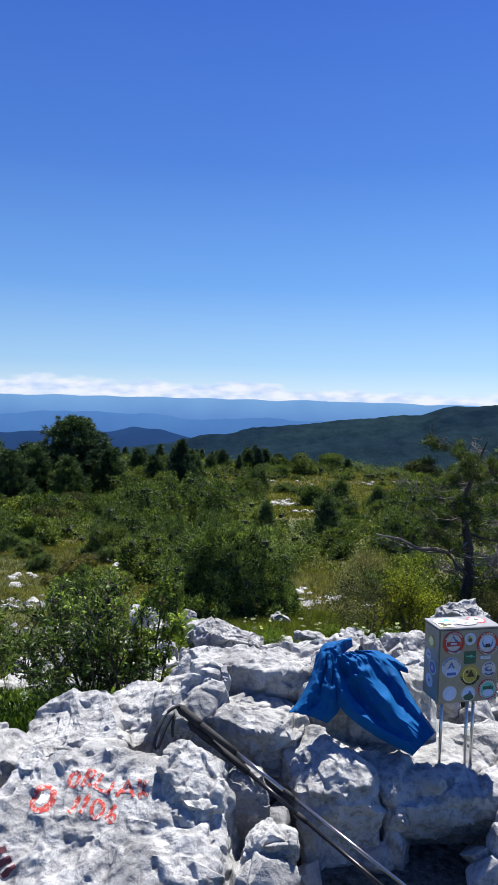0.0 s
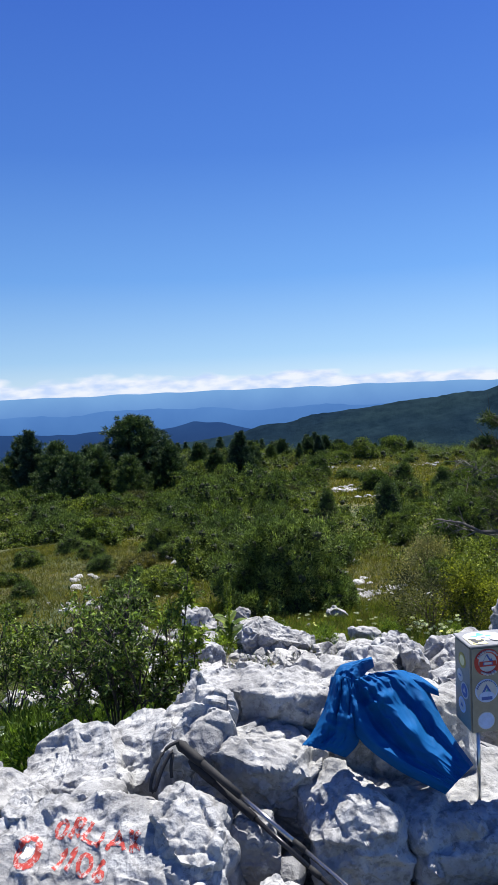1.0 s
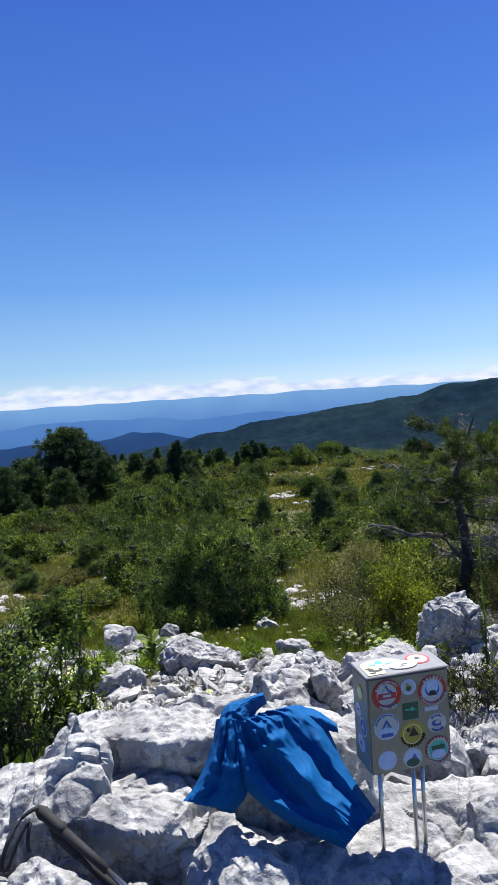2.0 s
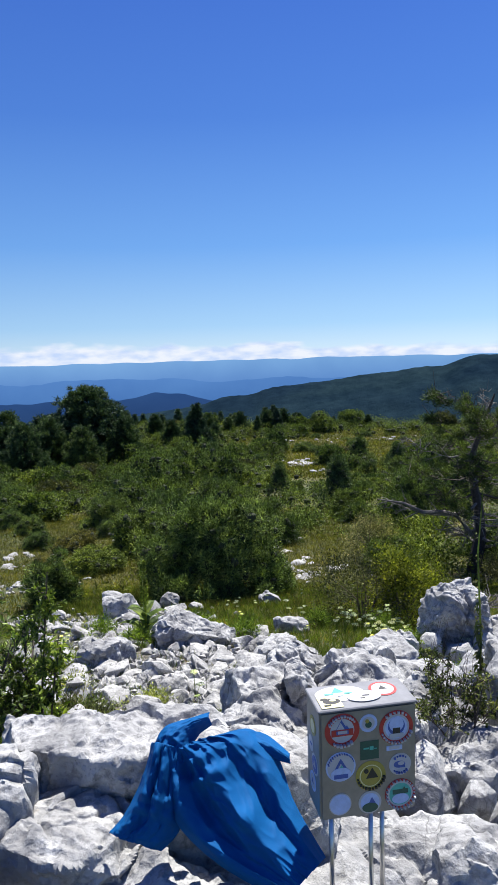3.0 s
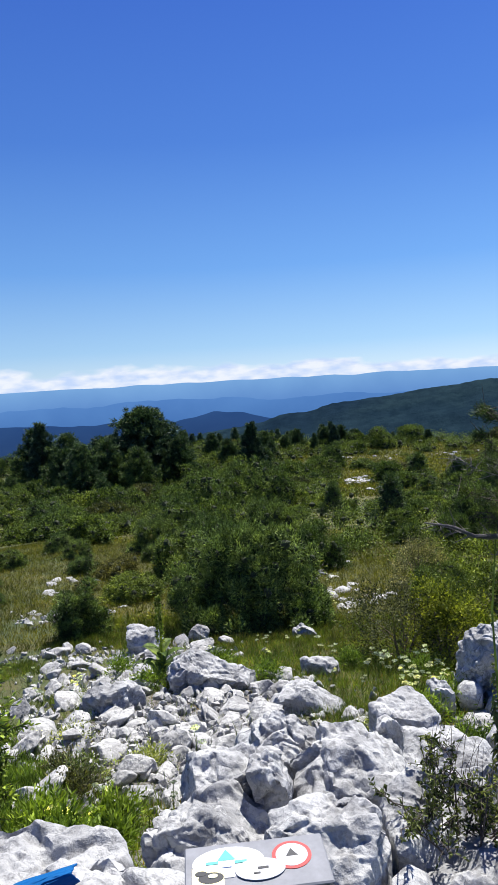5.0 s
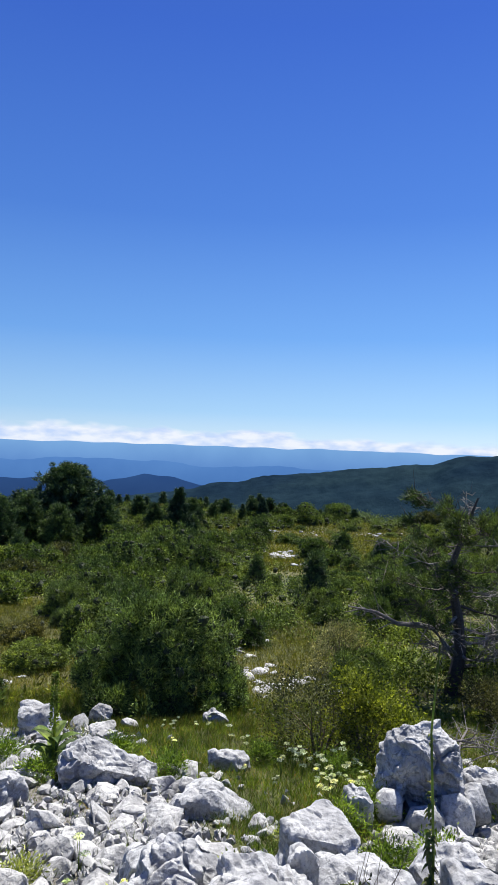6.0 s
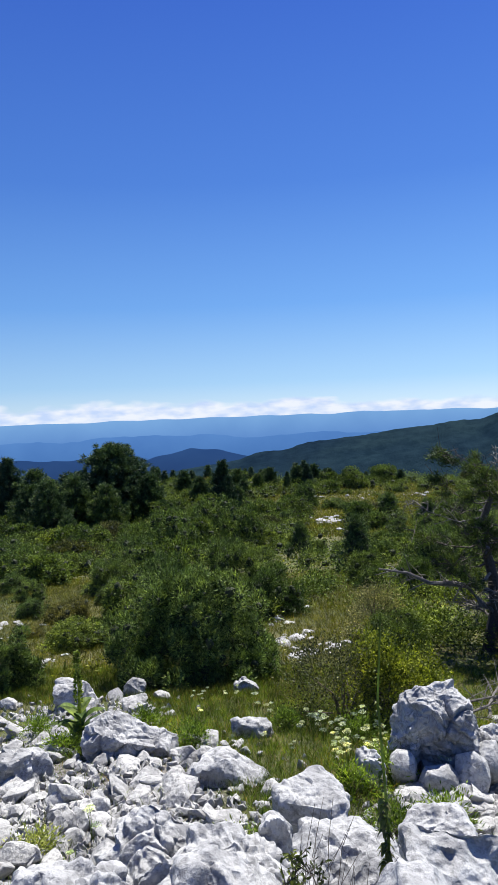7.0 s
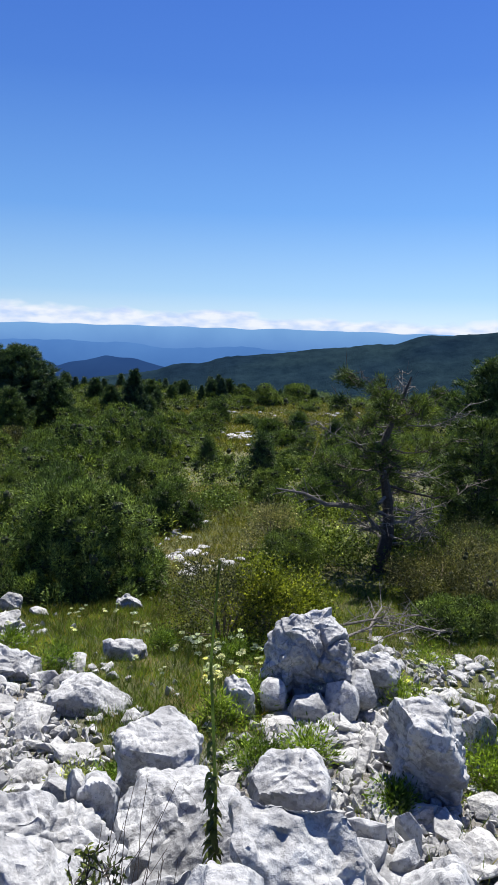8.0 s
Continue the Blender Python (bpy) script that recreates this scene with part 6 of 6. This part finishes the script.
def jacket():
    ob = new("jacket")
    tagged(ob, "crumpled bright blue jacket thrown over a limestone boulder", "jacket")
    draped("body", [(0.40, 2.99, 0.405), (0.40, 2.93, 0.33), (0.43, 2.885, 0.24), (0.56, 2.835, 0.15), (0.735, 2.80, 0.072)],
           [(0.53, 3.08, 0.415), (0.64, 3.13, 0.408), (0.725, 3.08, 0.345), (0.775, 2.99, 0.245), (0.862, 2.90, 0.130)], ob, 0.068,
           ((0.08, 0.02, 0.08, 0.036, 0.0, 1.0), (0.24, 0.04, 0.06, -0.034, 0.05, 0.85), (0.40, 0.12, 0.06, 0.030, 0.0, 0.8), (0.55, -0.10, 0.04, 0.022, 0.0, 0.42), (0.68, 0.02, 0.09, -0.034, 0.38, 0.86), (0.88, 0.0, 0.08, 0.034, 0.1, 1.0), (0.31, 0.10, 0.025, 0.014, 0.1, 0.62), (0.78, -0.06, 0.03, 0.020, 0.0, 0.5)),
           ((0.03, 0.016, 0.20), (0.14, 0.020, 0.26), (0.50, 0.016, 0.16)), 3, 130, 130, hem=0.01)
    draped("sleeve", [(0.335, 3.02, 0.43), (0.31, 2.98, 0.345), (0.255, 2.95, 0.24), (0.208, 2.93, 0.192)],
           [(0.44, 2.99, 0.425), (0.435, 2.93, 0.31), (0.425, 2.90, 0.225), (0.372, 2.88, 0.172)], ob, 0.040,
           ((0.25, -0.05, 0.12, 0.030, 0.0, 1.0), (0.55, 0.05, 0.10, 0.026, 0.1, 0.9), (0.82, 0.0, 0.09, 0.024, 0.3, 1.0)), ((0.35, 0.016, 0.12), (0.62, 0.014, -0.08)), 9, 60, 70, "hanging empty sleeve")
    draped("hood", [(0.335, 3.01, 0.39), (0.345, 3.03, 0.435), (0.375, 3.06, 0.465), (0.44, 3.10, 0.465), (0.505, 3.13, 0.470)],
           [(0.44, 2.98, 0.40), (0.45, 2.99, 0.41), (0.46, 3.02, 0.42), (0.48, 3.08, 0.425), (0.515, 3.12, 0.430)], ob, 0.032,
           ((0.4, 0.1, 0.14, 0.022, 0.0, 1.0), (0.75, -0.1, 0.12, 0.018, 0.2, 0.9)), ((0.3, 0.012, 0.1), (0.7, 0.010, 0.1)), 15, 44, 54, "bunched blue hood of the jacket")
    draped("cuff", [(0.62, 3.13, 0.405), (0.69, 3.12, 0.395), (0.765, 3.08, 0.352)],
           [(0.64, 3.06, 0.37), (0.70, 3.05, 0.355), (0.765, 3.05, 0.335)], ob, 0.014, ((0.5, 0.0, 0.2, 0.012, 0.0, 1.0),), (), 19, 24, 24, "folded blue cuff")


jacket()


# ---- painted lettering on the boulder ----
def painted_strokes():
    """Brush strokes laid on the boulder's sloping face: ring mark, place name and height."""
    rock = next(o for o in scene.objects if o.name == "boulder")
    tree = mathutils.bvhtree.BVHTree.FromPolygons([rock.matrix_world @ v.co for v in rock.data.vertices], [tuple(f.vertices) for f in rock.data.polygons])
    o, right, up = Vector((-0.902, 2.7955, 0.0712)), Vector((0.4637, -0.0507, 0.0411)) / 200, Vector((0.0719, -0.2947, -0.1284)) / -130
    nrm = Vector((-0.14, -0.47, 1.0)).normalized()

    def spot(x, y, lift):
        p = o + right * (x - 50) + up * (1320 - y)
        hit = tree.ray_cast(p + nrm * 0.25, -nrm, 0.6)[0]
        return (hit if hit else p) + nrm * lift

    def stroke(name, pts, width, mat, parent, lift=0.002):
        pts = [Vector((x, y)) for x, y in pts]
        dense = []
        for a, b in zip(pts, pts[1:]):
            n = max(2, int((b - a).length / 1.6))
            dense += [a.lerp(b, k / n) for k in range(n)]
        dense.append(pts[-1])
        across, verts, faces = 6, [], []
        for k, q in enumerate(dense):
            d = (dense[min(k + 1, len(dense) - 1)] - dense[max(k - 1, 0)]).normalized()
            s = Vector((-d.y, d.x))
            w = width * (1 + 0.35 * noise.noise(Vector((q.x * 0.25, q.y * 0.25, 2))))
            for j in range(across + 1):
                e = q + s * w * (j / across - 0.5)
                verts.append(tuple(spot(e.x, e.y, lift)))
        for k in range(len(dense) - 1):
            for j in range(across):
                a = k * (across + 1) + j
                faces.append((a, a + 1, a + across + 2, a + across + 1))
        return link_mesh(name, verts, faces, mat, parent)

    def ring(cx, cy, rx, ry, tilt, n=26):
        t = radians(tilt)
        return [(cx + rx * math.cos(w) * math.cos(t) + ry * math.sin(w) * math.sin(t), cy + rx * math.cos(w) * math.sin(t) * -1 + ry * math.sin(w) * math.cos(t))
                for w in (2 * math.pi * k / n for k in range(n + 1))]

    mark = new("trail_mark")
    tagged(mark, "red ring with a white centre painted on the boulder", "trail mark")
    stroke("ring", ring(75, 1412, 16, 24, -32), 10, PAINT_RED, mark)
    for k, w in enumerate((-6, 0, 6)):
        stroke("white_centre", [(75 + w * 0.8 + 5, 1401 + abs(w) * 0.6), (75 + w * 0.8 - 5, 1423 - abs(w) * 0.6)], 7, PAINT_WHITE, mark, 0.0015)
    name = new("painted_name")
    tagged(name, "hand-painted red summit name ORLJAK on white rock", "lettering")
    height = new("painted_height")
    tagged(height, "hand-painted red summit height 1106 on white rock", "lettering")
    letters = [
        ("letter_o", name, [ring(130, 1377, 8, 13, -28)]),
        ("letter_r", name, [[(143, 1390), (151, 1376), (158, 1363)], [(156, 1364), (166, 1360), (168, 1366), (161, 1374), (152, 1378)], [(153, 1378), (160, 1389)]]),
        ("letter_l", name, [[(181, 1364), (174, 1378), (165, 1392), (181, 1397)]]),
        ("letter_j", name, [[(200, 1378), (196, 1391), (189, 1399), (181, 1396)]]),
        ("letter_a", name, [[(204, 1406), (214, 1394), (226, 1382), (230, 1394), (234, 1407)], [(213, 1398), (230, 1398)]]),
        ("letter_k", name, [[(249, 1381), (244, 1409)], [(262, 1384), (246, 1397)], [(247, 1396), (260, 1404)]]),
        ("digit_1", height, [[(129, 1414), (138, 1405), (130, 1420), (121, 1436)]]),
        ("digit_1", height, [[(148, 1415), (158, 1406), (150, 1421), (141, 1437)]]),
        ("digit_0", height, [ring(170, 1427, 9, 15, -22)]),
        ("digit_6", height, [[(203, 1421), (193, 1429), (185, 1441), (188, 1449), (196, 1446), (199, 1437), (190, 1436)]]),
    ]
    for label, parent, strokes in letters:
        holder = None
        for k, pts in enumerate(strokes):
            holder = stroke(label, pts, 6.8, PAINT_RED, holder or parent)
    faded = new("faded_lettering")
    tagged(faded, "dark red unreadable painted strokes low on the boulder", "lettering")
    for pts in ([(3, 1500), (18, 1493)], [(5, 1513), (26, 1505)], [(9, 1527), (34, 1516)]):
        stroke("bar", pts, 7.5, PAINT_DARK, faded)


painted_strokes()


# ---- trekking poles ----
def trekking_pole(top, tip, strap, bright):
    ob = new("trekking_pole")
    tagged(ob, "black and silver trekking pole leaning on the limestone boulder", "trekking pole", "pair of trekking poles")
    top, tip = Vector(top), Vector(tip)
    d = (tip - top).normalized()

    def piece(name, a, b, radii, mat, label="", sides=12):
        store = ([], [])
        n = len(radii) - 1
        tube(store, [top + d * (a + (b - a) * k / n) for k in range(n + 1)], radii, sides)
        return link_mesh(name, *store, mat, ob, label, True)

    piece("grip", 0.0, 0.14, [0.012, 0.023, 0.019, 0.0205, 0.020, 0.017], RUBBER, "black moulded foam grip")
    piece("lower_grip", 0.14, 0.34, [0.0155, 0.0150, 0.0140], RUBBER)
    piece("upper_shaft", 0.34, 0.60, [0.0090, 0.0085], ALU_BRIGHT if bright else ALU, "bright aluminium shaft section" if bright else "")
    piece("clamp", 0.59, 0.64, [0.010, 0.0115, 0.010], RUBBER)
    piece("lower_shaft", 0.64, 1.24, [0.0078, 0.0070], ALU_BRIGHT if bright else ALU)
    if strap:
        store = ([], [])
        loop = [top + Vector(q) for q in ((0.01, -0.02, 0.014), (-0.035, -0.05, 0.0), (-0.07, -0.10, -0.05), (-0.085, -0.13, -0.11), (-0.07, -0.13, -0.125), (-0.045, -0.09, -0.06), (-0.01, -0.05, -0.01), (-0.015, -0.07, -0.06), (-0.012, -0.08, -0.10))]
        tube(store, [along(loop, k / 24) for k in range(25)], [0.0075] * 25, 6)
        link_mesh("wrist_strap", *store, STRAP, ob, "looped black webbing strap", True)
    return ob


trekking_pole((-0.289, 2.90, 0.222), (0.592, 2.30, -0.140), True, True)
trekking_pole((-0.235, 2.87, 0.165), (0.478, 2.40, -0.170), False, False)


# ---- small plants ----
def leaf_sheet(verts, faces, base, tip, width, up, bend=0.3, seg=6):
    """A long leaf with a midrib fold."""
    base, tip = Vector(base), Vector(tip)
    d = tip - base
    s = d.cross(up).normalized()
    start = len(verts)
    for k in range(seg + 1):
        f = k / seg
        c = base + d * f + up * (math.sin(f * math.pi * 0.8) * bend * d.length)
        w = width * math.sin(math.pi * (0.12 + 0.88 * f) ** 0.8) * 0.5
        verts += [tuple(c - s * w + up * w * 0.35), tuple(c), tuple(c + s * w + up * w * 0.35)]
    for k in range(seg):
        a = start + 3 * k
        faces += [(a, a + 1, a + 4, a + 3), (a + 1, a + 2, a + 5, a + 4)]


def mullein(x, y, height, seed):
    rng = np.random.default_rng(seed)
    ob = new("mullein")
    tagged(ob, "tall mullein with a yellow-green flower spike and broad leaves", "mullein")
    store = ([], [])
    tube(store, [(0, 0, 0), (0.01, 0, height * 0.6), (0, 0, height)], [0.016, 0.013, 0.006], 7)
    link_mesh("stem", *store, LEAF_SPIKE, ob)
    for k in range(13):
        w, z = k * 2.4, 0.02 + 0.03 * k
        ln = 0.42 - 0.016 * k
        v, f = [], []
        leaf_sheet(v, f, (0, 0, z), (math.cos(w) * ln, math.sin(w) * ln, z + 0.05), 0.13, Vector((0, 0, 1)), 0.25)
        link_mesh("leaf", v, f, LEAF_MULLEIN, ob)
    n = 420
    z = height * (0.45 + 0.55 * rng.random(n))
    w = rng.uniform(0, 6.28, n)
    r = 0.03 * (1.25 - z / height)
    c = np.stack([np.cos(w) * r, np.sin(w) * r, z], 1)
    v, f = blades(rng, c, np.stack([np.cos(w), np.sin(w), 0.3 + 0 * w], 1), 0.035 * rng.uniform(0.6, 1.3, n), 0.02 * np.ones(n))
    link_mesh("flower_spike", v, f, LEAF_SPIKE, ob, "yellow-green flower spike")
    return put_plant(ob, x, y)


mullein(-0.85, 8.95, 1.02, 5)


def seed_stalk(x, y, z, height):
    rng = np.random.default_rng(71)
    ob = new("dry_stalk")
    tagged(ob, "tall dark stalk with hanging withered leaves", "stalk")
    store = ([], [])
    tube(store, [(0, 0, 0), (0.012, 0, height * 0.4), (0.0, 0, height * 0.75), (0.03, 0, height)], [0.008, 0.006, 0.0045, 0.003], 7)
    link_mesh("stem", *store, LEAF_BROAD, ob)
    for k in range(130):
        f = rng.uniform(0.02, 0.46) if k % 4 else rng.uniform(0.4, 0.85)
        w = rng.uniform(0, 6.28)
        ln = 0.070 * (1.1 - f)
        b = (0.0, 0.0, height * f)
        e = (math.cos(w) * ln * 0.7, math.sin(w) * ln * 0.7, height * f - ln * rng.uniform(0.4, 1.1))
        v, fc = [], []
        leaf_sheet(v, fc, b, e, 0.026 * (1.1 - f * 0.7), Vector((0, 0, 1)), 0.35, 4)
        link_mesh("leaf", v, fc, LEAF_OLIVE if k % 3 else LEAF_BROWN, ob)
    ob.matrix_world = pose(x, y, z, 1, -1.5, 0)


seed_stalk(1.88, 4.72, -0.50, 1.36)


def straw_tuft(x, y, z, height, count):
    """A few bleached grass stems leaning out of a crack."""
    rng = np.random.default_rng(88)
    ob = new("straw_tuft")
    tagged(ob, "thin bleached grass stems leaning out of a rock crack", "grass")
    for _ in range(count):
        store = ([], [])
        a, h = rng.normal(size=2) * 0.10, height * rng.uniform(0.6, 1.1)
        lean = (0.16 + 0.10 * rng.normal()) * h
        tube(store, [(a[0], a[1], 0), (a[0] + lean * 0.4, a[1], h * 0.6), (a[0] + lean * 1.2, a[1], h)], [0.0018, 0.0014, 0.0009], 3)
        link_mesh("stem", *store, TWIG, ob)
    ob.matrix_world = pose(x, y, z)


straw_tuft(1.60, 4.46, -0.22, 0.42, 16)


def umbel_plant(seed):
    rng = np.random.default_rng(seed)
    ob = new("umbel_flower")
    tagged(ob, "white umbel flower on a thin green stem in grass", "flower", "white umbel flowers")
    for k in range(3):
        store = ([], [])
        w, h = rng.uniform(0, 6.28), rng.uniform(0.28, 0.46)
        rr = 0.10 * rng.random()
        tip = (math.cos(w) * rr, math.sin(w) * rr, h)
        tube(store, [(0, 0, 0), (tip[0] * 0.4, tip[1] * 0.4, h * 0.6), tip], [0.004, 0.003, 0.002], 4)
        n = 60
        a, q = rng.uniform(0, 6.28, n), np.sqrt(rng.random(n)) * rng.uniform(0.025, 0.045)
        c = np.stack([tip[0] + np.cos(a) * q, tip[1] + np.sin(a) * q, tip[2] + 0.012 - q * q * 6], 1)
        v, f = blades(rng, c, rng.normal(size=(n, 3)) * 0.6 + np.array([0, 0, 0.5]), 0.016 * np.ones(n), 0.014 * np.ones(n))
        link_mesh("flower_head", v, f, FLOWER, ob)
        link_mesh("stem", *store, LEAF_BROAD, ob)
    return ob


UMBELS = [umbel_plant(80 + k) for k in range(3)]
rng_f = np.random.default_rng(91)
for cx, cy, sx, sy, count in ((2.0, 8.9, 0.8, 0.9, 20), (0.4, 10.2, 0.8, 1.0, 8), (-1.35, 4.4, 0.5, 0.5, 16), (-1.4, 5.2, 0.7, 0.6, 8), (-0.2, 5.8, 0.6, 0.5, 8), (3.8, 9.0, 0.8, 0.9, 12), (0.6, 14.5, 1.6, 2.2, 16), (-2.0, 8.0, 0.8, 1.2, 10), (2.0, 8.3, 0.6, 0.7, 16)):
    for _ in range(count):
        x, y = cx + rng_f.normal() * sx * 0.6, cy + rng_f.normal() * sy * 0.6
        k = int(rng_f.integers(3))
        place_copy(UMBELS[k], x, y, rng_f.uniform(0.55, 0.95), rng_f.uniform(0, 6.28), 0.8)
for k, ob in enumerate(UMBELS):
    put_plant(ob, 1.6 + 0.5 * k, 9.1)
